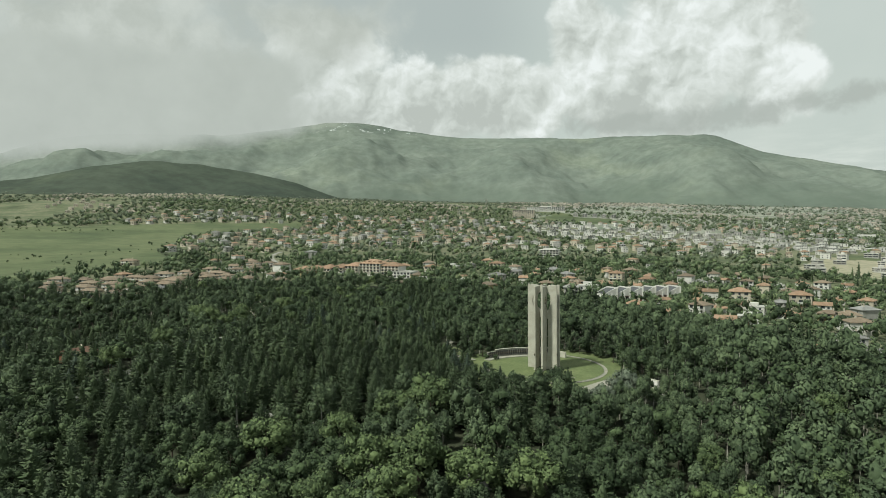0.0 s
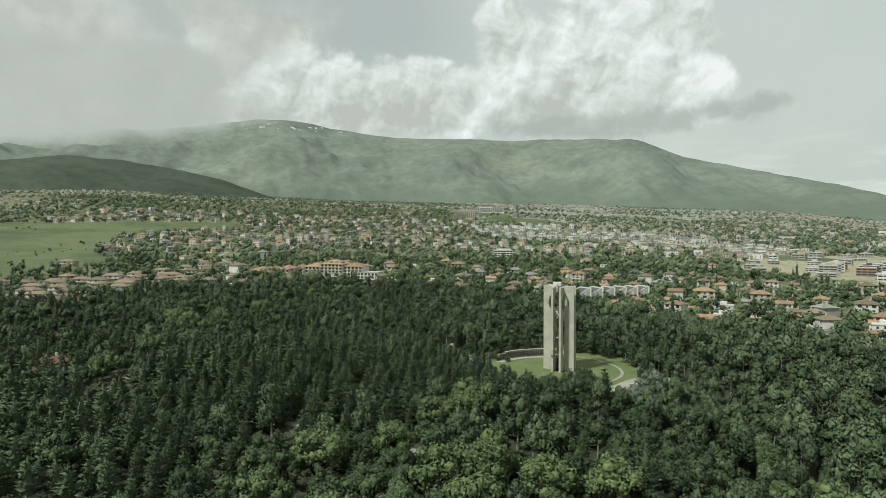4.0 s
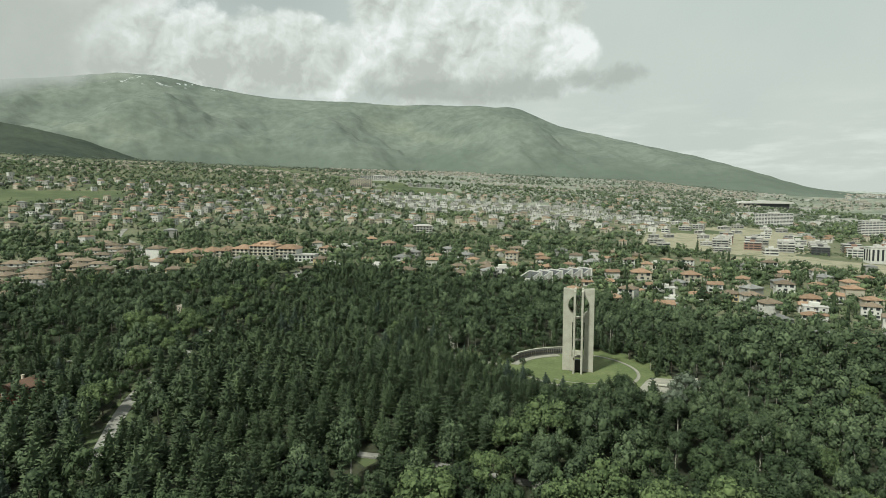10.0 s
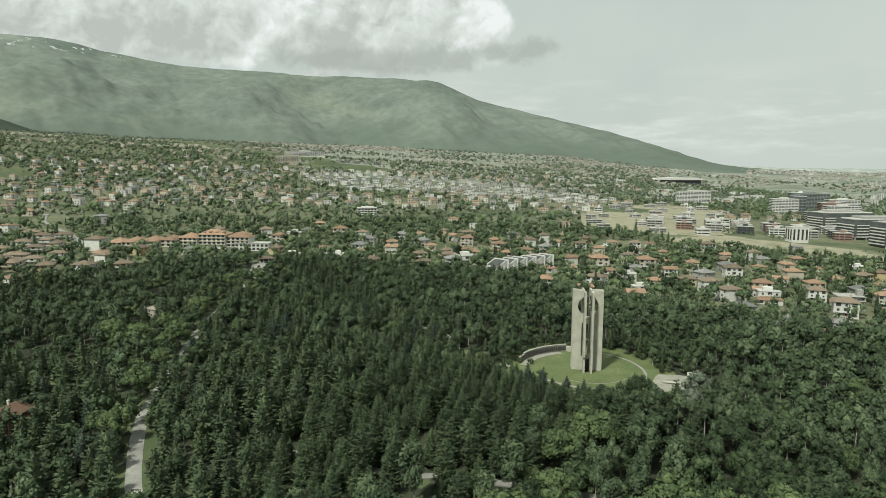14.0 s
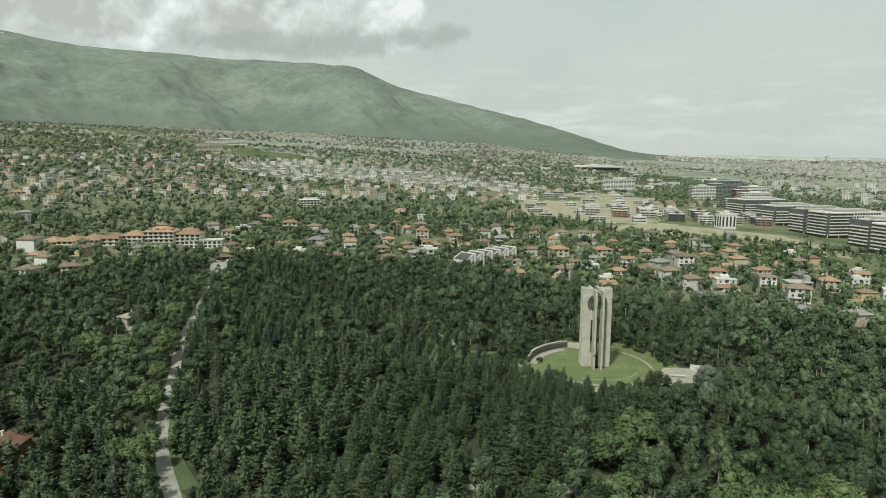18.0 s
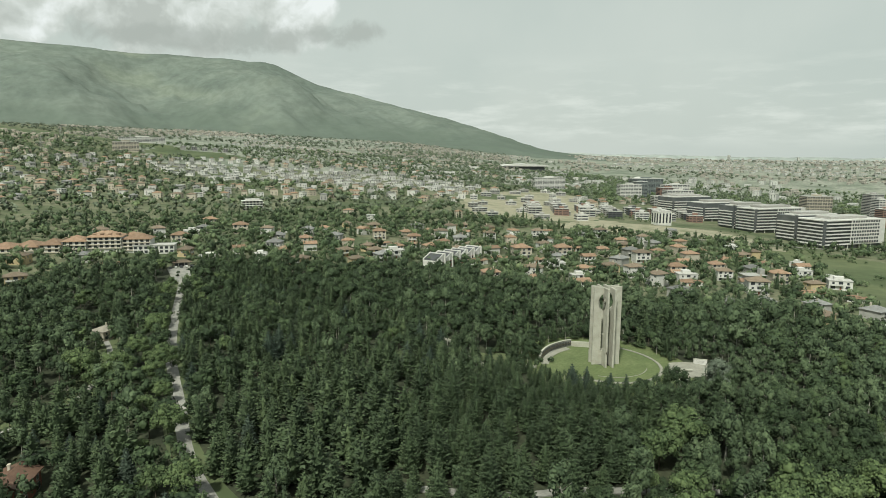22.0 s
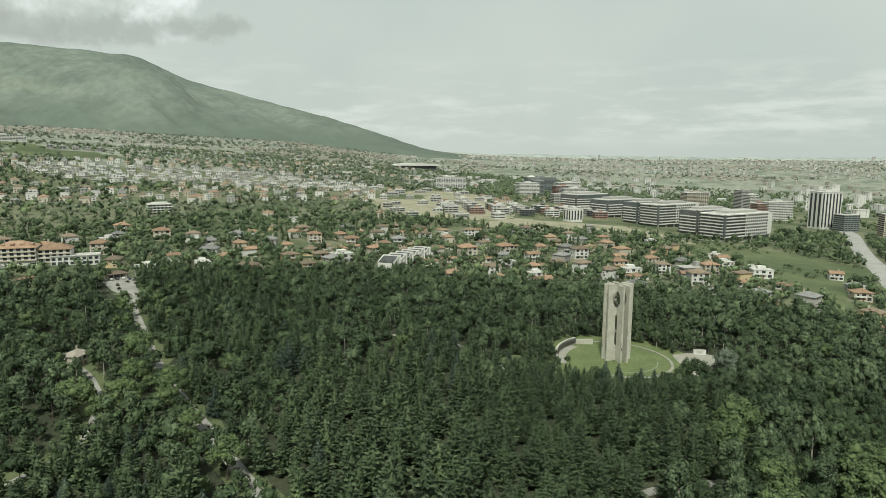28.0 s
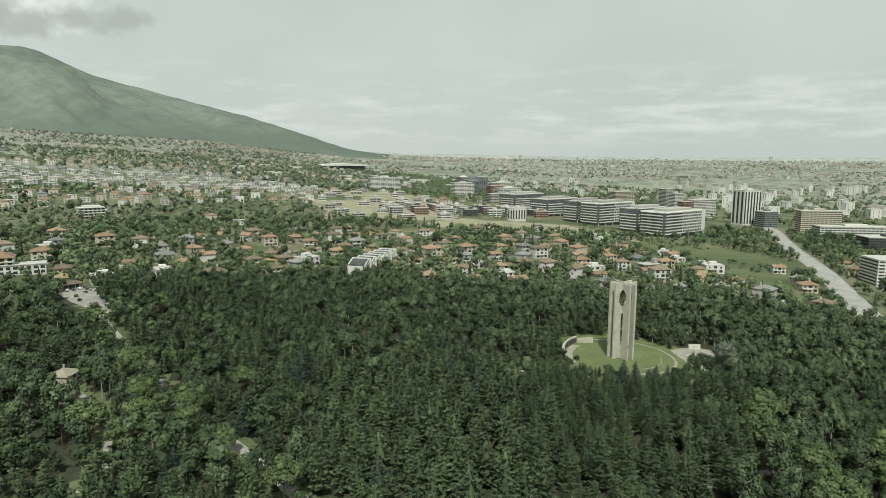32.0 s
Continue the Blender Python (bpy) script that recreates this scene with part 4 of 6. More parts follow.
def trunk_mesh(name, h, r, top, mat, limbs=4, seed=1):
    """A tapered trunk with a few limbs."""
    g = np.random.default_rng(seed)
    bm = bmesh.new()

    def tube(p0, p1, r0, r1, n=6):
        ax = (p1 - p0).normalized()
        u = ax.orthogonal().normalized()
        w_ = ax.cross(u)
        lo = [bm.verts.new(p0 + (u * math.cos(math.tau * i / n) + w_ * math.sin(math.tau * i / n)) * r0) for i in range(n)]
        hi = [bm.verts.new(p1 + (u * math.cos(math.tau * i / n) + w_ * math.sin(math.tau * i / n)) * r1) for i in range(n)]
        for i in range(n):
            bm.faces.new((lo[i], lo[(i + 1) % n], hi[(i + 1) % n], hi[i]))
        bm.faces.new(lo[::-1])
        bm.faces.new(hi)

    bend = Vector((g.uniform(-0.2, 0.2), g.uniform(-0.2, 0.2), h * top * 0.5))
    tube(Vector((0, 0, -0.4)), bend, r, r * 0.75)
    tube(bend, Vector((0, 0, h * top)), r * 0.75, r * 0.25)
    for i in range(limbs):
        t = math.tau * i / max(1, limbs) + g.uniform(0, 1)
        z = h * g.uniform(0.35, 0.6)
        tube(Vector((0, 0, z)), Vector((math.cos(t) * h * 0.16, math.sin(t) * h * 0.16, z + h * 0.16)), r * 0.4, r * 0.14, 5)
    me = bpy.data.meshes.new(name)
    bm.to_mesh(me)
    bm.free()
    me.materials.append(mat)
    return me


def crown_mesh(name, tpl, mat):
    return raw_mesh(name, tpl.v, tpl.t, tpl.q, (mat,), np.zeros(len(tpl.v)), outward=tpl.o)


# kind: name, label, crown material, trunk material, height, templates near and in the mass
KINDS = {
    "pine": ("pine_tree", "dark green pine with short level boughs in the wood", "pine", "bark", 13.0,
             [conifer(10 + i, 12.6 + 0.8 * i, 3.0 + 0.2 * i, 1900, 0.41, 0.10, 0.14, 0.72, 12, 6) for i in range(4)],
             [conifer(20 + i, 12.6 + 0.8 * i, 3.0 + 0.2 * i, 370, 0.84, 0.12, 0.14, 0.72, 10, 5) for i in range(4)]),
    "spruce": ("spruce_tree", "grey-blue spruce with drooping tiers of boughs", "spruce", "bark", 13.0,
               [conifer(30 + i, 13, 3.4 + 0.3 * i, 1700, 0.46, 0.03, -0.12, 0.95, 12, 7) for i in range(2)],
               [conifer(35 + i, 13, 3.2 + 0.3 * i, 260, 0.95, 0.03, -0.12, 0.95, 10, 6) for i in range(2)]),
    "leaf": ("broadleaf_tree", "dense green broadleaf tree with a rounded crown", "leaf", "bark", 12.0,
             [broad(40 + i, 12, 4.3 + 0.35 * i, 0.8, 24, 1050, 0.31, 0.31) for i in range(4)],
             [broad(50 + i, 12, 4.3 + 0.35 * i, 0.8, 7, 185, 0.55, 0.46) for i in range(4)]),
    "bright": ("maple_tree", "fresh yellow-green broadleaf tree with a full round crown", "bright", "bark", 14.0,
               [broad(60 + i, 14, 5.8 + 0.3 * i, 1.6, 38, 1750, 0.33, 0.26) for i in range(3)],
               [broad(65 + i, 14, 5.4, 2.0, 12, 220, 0.62, 0.38) for i in range(2)]),
    "pale": ("birch_tree", "tall grey-green broadleaf tree with a narrow loose crown", "pale", "birch", 15.0,
             [broad(70 + i, 14.5, 2.9 + 0.35 * i, 1.2, 24, 900, 0.30, 0.36, 1.5) for i in range(3)],
             [broad(75 + i, 14.5, 2.9 + 0.35 * i, 1.0, 6, 165, 0.53, 0.54, 1.5) for i in range(3)]),
    "willow": ("willow_tree", "broad silver-grey willow beside the forecourt", "silver", "bark", 10.0,
               [broad(90, 10, 5.4, 0.8, 40, 1500, 0.30, 0.26)], []),
    "bush": ("bush", "low rounded green bush", "leaf", "bark", 2.6,
             [broad(80 + i, 2.6, 1.6, 0.0, 12, 200, 0.19, 0.4) for i in range(2)],
             [broad(85 + i, 2.6, 1.6, 0.0, 5, 40, 0.32, 0.6) for i in range(2)]),
}
SPACE = {"willow": 9.0, "pine": 5.5, "spruce": 5.4, "leaf": 6.6, "bright": 8.6, "pale": 4.9, "bush": 2.6}


def kind_at(x, y, u):
    """Which tree grows at a place of the wood; u is a throw of 0 to 1."""
    n1 = noise.noise((x * 0.018, y * 0.018, 0.4))
    n2 = noise.noise((x * 0.05, y * 0.05, 5.4))
    side = x - np.interp(y, [170, 225, 262, 306, 354, 412, 476, 592], [-130, -138, -142, -139, -127, -112, -90, -47])
    if math.hypot(x - LAWN[0], y - LAWN[1]) < 45:
        return "pale" if u < 0.3 else ("pine" if u < 0.75 else "leaf")
    if -15 < side < 2 and y > 268:
        return "bright" if u < 0.42 else "leaf"
    if side < 0:
        if n1 > 0.22 or y < 375 + 30 * n2:
            return "pine" if u < 0.66 else ("leaf" if u < 0.86 else ("spruce" if u < 0.93 else "pale"))
        return "leaf" if u < 0.55 else ("pale" if u < 0.80 else ("pine" if u < 0.93 else "bright"))
    # the pine block between the road and the lawn
    if x < 25 + 18 * n1 and 218 + 12 * n2 < y < 335 + 30 * n1:
        return "pine" if u < 0.965 else ("pale" if u < 0.99 else "spruce")
    if x < 0 and y >= 335:
        if n2 > 0.14:
            return "leaf" if u < 0.7 else ("pale" if u < 0.9 else "bright")
        return "pine" if u < 0.78 - 0.3 * n1 else ("leaf" if u < 0.97 else "spruce")
    if y < 222 + 10 * n2:
        if x > 45:
            return "pale" if u < 0.62 else ("leaf" if u < 0.9 else "bright")
        if x < -85:
            return "pine" if u < 0.5 + n1 else ("leaf" if u < 0.88 else "bright")
        return "leaf" if u < 0.55 + 0.5 * n1 else ("pale" if u < 0.70 else ("bright" if u < 0.84 else "pine"))
    if x > 25 and y < 330:
        if n1 > 0.2:
            return "pine" if u < 0.6 else "leaf"
        return "pale" if u < 0.6 else ("leaf" if u < 0.94 else "pine")
    if x > 70:
        return "pale" if u < 0.6 else "leaf"
    return "leaf" if u < 0.6 else ("pine" if u < 0.8 else "pale")


class Scatter:
    """Keeps scattered things apart."""

    def __init__(self, cell):
        self.cell, self.grid = cell, {}

    def free(self, x, y, r):
        ci, cj = int(x // self.cell), int(y // self.cell)
        for i in range(ci - 1, ci + 2):
            for j in range(cj - 1, cj + 2):
                for px, py, pr in self.grid.get((i, j), ()):
                    if (px - x) ** 2 + (py - y) ** 2 < (0.5 * (r + pr)) ** 2:
                        return False
        return True

    def take(self, x, y, r):
        self.grid.setdefault((int(x // self.cell), int(y // self.cell)), []).append((x, y, r))


def barred(x, y):
    """Places in the wood where no tree stands."""
    return ((np.hypot(x - LAWN[0], y - LAWN[1]) < 33) | ((np.hypot(x - BELLS[0], y - BELLS[1]) < 39.6) & (y > 296))
            | (off_line(x, y, ROAD) < 3.9) | ((off_line(x, y, ROAD) < 6.0) & (x < -128) & (y > 242) & (y < 290)) | inside(x, y, YARD) | (off_line(x, y, [(-72, 543), (-44, 600)]) < 12) | (np.hypot(x + 131, y - 453) < 8) | (np.hypot(x + 184, y - 325) < 9)
            | (off_line(x, y, FOOTPATH) < 2.6))


YARD = [(45, 247), (54, 241), (72, 246), (86, 243), (92, 250), (90, 261), (80, 268), (66, 270)]
FOOTPATH = [(14, 300), (4, 312), (-4, 312), (2, 338), (8, 360), (-5, 400)]
LOWER = [(-100, 262), (-84, 246), (-69, 234), (-57, 228), (-47, 223), (-30, 212), (-8, 198), (6, 191), (14, 180)]

spots = Scatter(9.0)
wood = []  # kind, x, y, scale, turn
# trees that stand out
for kind, x, y, s in (("bright", -21, 176, 1.3), ("bright", -7, 178, 1.4), ("bright", -14, 164, 1.2), ("bright", 8, 172, 1.2), ("bright", 23, 166, 1.25), ("bright", -32, 160, 1.1), ("bright", 72, 150, 1.1),
                      ("spruce", 5, 272, 0.95), ("spruce", 9.5, 268.5, 0.85), ("spruce", 17, 262, 0.68), ("spruce", 22.5, 258, 0.62), ("spruce", 12, 264, 0.5), ("spruce", -72, 383, 1.25), ("spruce", -78, 380, 1.1), ("spruce", -68, 378, 1.0), ("spruce", -12, 352, 1.15), ("spruce", -5, 345, 0.9),
                      ("willow", 68, 242, 1.1), ("willow", 58, 236, 0.8), ("bush", 0, 324, 1.2), ("bush", 9, 325, 1.4), ("bush", 6, 315, 0.9), ("bush", 14, 318, 1.0), ("spruce", 2, 318, 0.5), ("bush", 24, 300, 0.9), ("bush", 19, 283, 1.3), ("bush", 20, 303, 0.9), ("leaf", 27, 311, 0.4), ("bush", 10, 274, 1.3), ("bush", 66, 318, 1.2), ("bush", 73, 312, 1.3), ("bush", 36, 257, 1.0), ("bush", 58, 322, 1.1)):
    wood.append((kind, x, y, s, rng.uniform(0, 360)))
    spots.take(x, y, SPACE[kind])
tries = 52000
tx, ty, tu = rng.uniform(-480, 335, tries), rng.uniform(60, 640, tries), rng.uniform(0, 1, tries)
ok = inside(tx, ty, FOREST) & ~barred(tx, ty) & (off_line(tx, ty, TRACK) > 3.4) & (off_line(tx, ty, LOWER) > 1.8)
for x, y, r in CLEARINGS:
    ok &= np.hypot(tx - x, ty - y) > r
for x, y, u in zip(tx[ok], ty[ok], tu[ok]):
    kind = kind_at(x, y, u)
    s = float(np.clip(rng.normal(0.98, 0.20), 0.5, 1.45))
    if y > 320:
        s *= 0.84
    if math.hypot(x - LAWN[0], y - LAWN[1]) < 52:
        s *= 0.78
    if math.hypot(x - 76, y - 240) < 30:
        s *= 0.62
    # the wood is kept low before the lawn
    d = math.hypot(x - LAWN[0], y - LAWN[1])
    if d < 100 and -0.6 * (x - LAWN[0]) - 0.8 * (y - LAWN[1]) > 0.1 * d:
        south = smooth(-0.90, -0.98, (y - LAWN[1]) / d)
        s = min(s, max(0.34, (0.22 * (d - 24) + 2.2 + 4.0 * south - ground(x, y)) / (KINDS[kind][4] * 1.06)))
    if spots.free(x, y, SPACE[kind] * s):
        spots.take(x, y, SPACE[kind] * s)
        wood.append((kind, float(x), float(y), s, float(rng.uniform(0, 360))))
# undergrowth along edges
for x, y in zip(rng.uniform(-150, 110, 900), rng.uniform(190, 600, 900)):
    d = math.hypot(x - LAWN[0], y - LAWN[1])
    if (33 < d < 38 and not (y > LAWN[1] and x < LAWN[0] + 26) and not bool(inside(x, y, YARD))) or 3.6 < off_line(x, y, ROAD) < 5.5:
        wood.append(("bush", x, y, rng.uniform(0.5, 1.1), rng.uniform(0, 360)))


def place(x, y, s, turn, sink=0.0):
    lean = rng.normal(0, 1.5, 2)
    return pose(x, y, ground(x, y) - sink, lean[0], lean[1], turn) @ Matrix.Diagonal((s * rng.uniform(0.9, 1.12), s * rng.uniform(0.9, 1.12), s, 1))


# the trees on the near stretch of the plan stand as things of their own, the rest as one mass for each kind
near_count = {"willow": 9, "pine": 240, "spruce": 60, "leaf": 170, "bright": 70, "pale": 170, "bush": 60}
for kind, (name, label, leafs, bark, h, fine, coarse) in KINDS.items():
    mine = [t for t in wood if t[0] == kind]
    mine.sort(key=lambda t: math.hypot(t[1] + 30, (t[2] - 215) * 1.0))
    things, mass = mine[:near_count[kind]], mine[near_count[kind]:]
    stems = [trunk_mesh(name + "_trunk", h, 0.10 + h * 0.011, 0.9 if kind in ("pine", "spruce") else 0.6, M[bark], 0 if kind in ("pine", "spruce", "bush") else 4, i) for i in range(2)]
    models = []
    for i, tpl in enumerate(fine):
        root = empty(name, pose(0, 0, 0), label, "bush" if kind == "bush" else "tree", "trees of the wood")
        for part_name, me in (("trunk", stems[i % 2]), ("crown", crown_mesh(name + "_crown", tpl, M[leafs]))):
            new(part_name, me).parent = root
        models.append(root)
    used = set()
    for i, (_, x, y, s, turn) in enumerate(things):
        k = i % len(models)
        if k not in used:
            used.add(k)
            models[k].matrix_basis = place(x, y, s, turn)
        else:
            m = place(x, y, s, turn)
            ob = copy_thing(models[k], Matrix())
            ob.matrix_basis = m
    if mass:
        vs, os_, ts, qs, tints, n = [], [], [], [], [], 0
        stem_v, stem_q = [], []
        for i, (_, x, y, s, turn) in enumerate(mass):
            tpl = coarse[i % len(coarse)]
            m = np.array(place(x, y, s, turn))
            v = tpl.v @ m[:3, :3].T + m[:3, 3]
            vs.append(v)
            os_.append(tpl.o @ m[:3, :3].T)
            ts.append(tpl.t + n)
            qs.append(tpl.q + n)
            tints.append(np.full(len(v), rng.uniform()))
            n += len(v)
            rr, hh, z0 = 0.16 * s, h * s * 0.6, m[2, 3]
            stem_q.append(np.array(((0, 1, 5, 4), (1, 2, 6, 5), (2, 3, 7, 6), (3, 0, 4, 7))) + 8 * len(stem_v))
            stem_v.append(np.array([(x + a * rr * b, y + c * rr * b, z) for z, b in ((z0 - 0.5, 1.0), (z0 + hh, 0.45)) for a, c in ((-1, -1), (1, -1), (1, 1), (-1, 1))]))
        me = raw_mesh("wood_" + name, np.concatenate(vs), np.concatenate(ts), np.concatenate(qs), (M[leafs],), np.concatenate(tints), outward=np.concatenate(os_))
        if kind != "bush":
            tagged(new("trunks_of_" + name + "s", raw_mesh("trunks", np.concatenate(stem_v), None, np.concatenate(stem_q), (M[bark],))), "slender trunks of the " + label.split(" with")[0] + " wood", "tree trunks", kind="stuff")
        tagged(new("wood_of_" + name + "s", me), "dense mass of " + label.split(" with")[0] + " crowns", "trees", kind="stuff")
print("wood", len(wood), {k: sum(1 for t in wood if t[0] == k) for k in KINDS})


# ---------------------------------------------------------------- houses
def pane_mesh(name, w_, h_, frame_mat, deep=0.10):
    """A window: a light frame with a dark pane set back in it, in one piece."""
    bm = box(-w_ / 2 - 0.12, w_ / 2 + 0.12, -deep, 0.06, -0.12, h_ + 0.12)
    for f in bm.faces:
        f.material_index = 1
    front = [f for f in bm.faces if f.normal.y < -0.5]
    bmesh.ops.inset_region(bm, faces=front, thickness=0.13, depth=-0.05)
    front[0].material_index = 0
    me = bpy.data.meshes.new(name)
    bm.to_mesh(me)
    bm.free()
    me.materials.append(M["glass"])
    me.materials.append(frame_mat)
    return me


WINDOW = pane_mesh("window", 1.3, 1.4, M["white"])
WIDE_WINDOW = pane_mesh("wide_window", 2.4, 1.9, M["grey"])
OFFICE_WINDOW = pane_mesh("office_window", 2.6, 2.3, M["dark_metal"], 0.05)


def hip_roof(w_, d_, rise, over=0.7, thick=0.25, ridge_k=1.0):
    """A hipped roof with eaves; ridge_k 1 gives full hips, 0 a gable."""
    bm = bmesh.new()
    x, y = w_ / 2 + over, d_ / 2 + over
    rx = max(0.3, x - y * ridge_k) if w_ >= d_ else 0.3
    base = [(-x, -y), (x, -y), (x, y), (-x, y)]
    lo = [bm.verts.new((*p, 0)) for p in base]
    mid = [bm.verts.new((*p, thick)) for p in base]
    r0, r1 = bm.verts.new((-rx, 0, rise + thick)), bm.verts.new((rx, 0, rise + thick))
    bm.faces.new(lo[::-1])
    for i in range(4):
        j = (i + 1) % 4
        bm.faces.new((lo[i], lo[j], mid[j], mid[i]))
    bm.faces.new((mid[0], mid[1], r1, r0))
    bm.faces.new((mid[2], mid[3], r0, r1))
    bm.faces.new((mid[1], mid[2], r1))
    bm.faces.new((mid[3], mid[0], r0))
    return bm


def house(label, w_=12.0, d_=10.0, floors=2, roof="hip", wall="cream", tiles="tile", balcony=True, wing_=False, name="house"):
    """A detached house; its front faces local -y."""
    root = empty(name, pose(0, 0, 0), label, "house", "houses of the suburb")
    h = 2.9 * floors
    part("wall", box(-w_ / 2, w_ / 2, -d_ / 2, d_ / 2, -3.0, h), M[wall], root)
    if roof == "flat":
        part("roof", box(-w_ / 2 - 0.3, w_ / 2 + 0.3, -d_ / 2 - 0.3, d_ / 2 + 0.3, h + 0.003, h + 0.45, bevel=0.05), M["roof_flat"], root)
        part("roof_room", box(-w_ / 4, w_ / 6, -d_ / 5, d_ / 4, h + 0.453, h + 2.6, bevel=0.05), M[wall], root)
    else:
        bm = hip_roof(w_, d_, min(w_, d_) * 0.23, ridge_k=1.0 if roof == "hip" else 0.0)
        bmesh.ops.translate(bm, verts=bm.verts, vec=(0, 0, h + 0.003))
        part("roof", bm, M[tiles], root)
        part("chimney", box(w_ * 0.16, w_ * 0.16 + 0.8, d_ * 0.1, d_ * 0.1 + 0.7, h + 0.5, h + min(w_, d_) * 0.23 + 1.2, box(w_ * 0.16 - 0.1, w_ * 0.16 + 0.9, d_ * 0.1 - 0.1, d_ * 0.1 + 0.8, h + min(w_, d_) * 0.23 + 1.2, h + min(w_, d_) * 0.23 + 1.4)), M["cream"], root)
    if wing_:
        part("wing", box(w_ / 2 - 0.1, w_ / 2 + 4.5, -d_ / 2 + 1.5, d_ / 2 - 1.0, -3.0, 3.0), M[wall], root)
        bm = hip_roof(4.4, d_ - 2.5, 1.2, 0.5)
        bmesh.ops.translate(bm, verts=bm.verts, vec=(w_ / 2 + 2.3, 0.25, 3.003))
        part("wing_roof", bm, M[tiles], root)
    for f in range(floors):
        for k in range(3):
            if f == 0 and k == 1:
                continue
            ob = new("window", WINDOW if (k + f) % 2 else WIDE_WINDOW)
            ob.parent = root
            ob.matrix_basis = pose((k - 1) * w_ * 0.31, -d_ / 2 - 0.02, f * 2.9 + 0.75)
        for sg in (-1, 1):
            ob = new("window", WINDOW)
            ob.parent = root
            ob.matrix_basis = pose(sg * (w_ / 2 + 0.02), (f - 0.5) * 2.4, f * 2.9 + 0.8, 0, 0, 90 * sg)
    part("door", box(-0.55, 0.55, -d_ / 2 - 0.08, -d_ / 2 - 0.004, 0.0, 2.1, bevel=0.02), M["wood"], root)
    if balcony and floors > 1:
        bm = box(-w_ * 0.45, w_ * 0.12, -d_ / 2 - 1.4, -d_ / 2 - 0.004, 2.85, 3.05)
        box(-w_ * 0.45, w_ * 0.12, -d_ / 2 - 1.4, -d_ / 2 - 1.28, 3.053, 3.95, bm)
        part("balcony", bm, M["white"], root)
    return root


HOUSES = [
    house("two-storey cream house with a hipped clay tile roof", 12, 10, 2),
    house("white two-storey house with an orange tiled gable roof", 11, 9, 2, "gable", "white"),
    house("large three-storey cream house with a red tile roof", 14, 12, 3, "hip", "cream", "tile"),
    house("ochre house with a low brown tiled hipped roof", 13, 10, 2, "hip", "yellow", "brown_tile"),
    house("grey rendered house with a dark slate-coloured roof", 12, 11, 2, "hip", "grey", "grey_tile"),
    house("modern white flat-roofed villa with wide windows", 14, 10, 2, "flat", "white"),
    house("single-storey white house with an orange tiled roof and a wing", 12, 9, 1, "hip", "white", "tile", False, True),
    house("three-storey white house with a brown tiled roof", 13, 11, 3, "hip", "white", "brown_tile"),
]
used_house = set()


def stand(model, x, y, turn, s=1.0):
    """Sets a house model down on the ground, the model itself first and then copies."""
    z = min(ground(x + dx, y + dy) for dx, dy in ((5, 5), (-5, 5), (5, -5), (-5, -5))) + 0.5
    m = pose(x, y, z, 0, 0, turn) @ Matrix.Diagonal((s, s, s, 1))
    if model not in used_house:
        used_house.add(model)
        model.matrix_basis = m
        return model
    ob = copy_thing(model, Matrix())
    ob.matrix_basis = m
    return ob


lots = Scatter(30.0)
# houses that can be told apart: model, x, y, turn, size
NAMED = ((2, 281, 510, -25, 1.1), (1, 280, 478, -30, 1.05), (7, 291, 328, -50, 1.15), (2, 299, 400, -40, 1.0), (1, 287, 392, -40, 0.95), (5, 128, 572, -15, 1.25), (4, 112, 566, -10, 1.1), (0, 56, 818, -10, 1.1), (3, 120, 590, -20, 1.0),
         )
FARTHER = ((5, 374, 300, -60, 1.2), (5, 390, 312, -55, 0.9), (1, 421, 250, -70, 1.0), (0, 346, 222, -60, 1.1), (2, 352, 338, -45, 1.0), (6, 178, 520, -20, 1.0), (6, 205, 520, -25, 1.0), (0, 180, 585, -20, 1.1), (6, 232, 500, -30, 1.0), (3, 262, 440, -35, 1.0), (6, 240, 452, -35, 1.1), (5, 226, 470, -35, 1.0),
         (1, 305, 342, -50, 0.95), (6, 270, 372, -45, 1.0), (5, 284, 382, -40, 1.1), (0, 150, 600, -10, 1.0), (3, 95, 600, -10, 1.0), (7, 330, 455, -35, 1.1), (1, 345, 420, -40, 1.0), (6, 318, 300, -60, 1.0), (6, 332, 275, -60, 0.9))
for k, x, y, turn, s in NAMED + FARTHER:
    stand(HOUSES[k], x, y, turn, s)
    lots.take(x, y, 20)
    spots.take(x, y, 12)
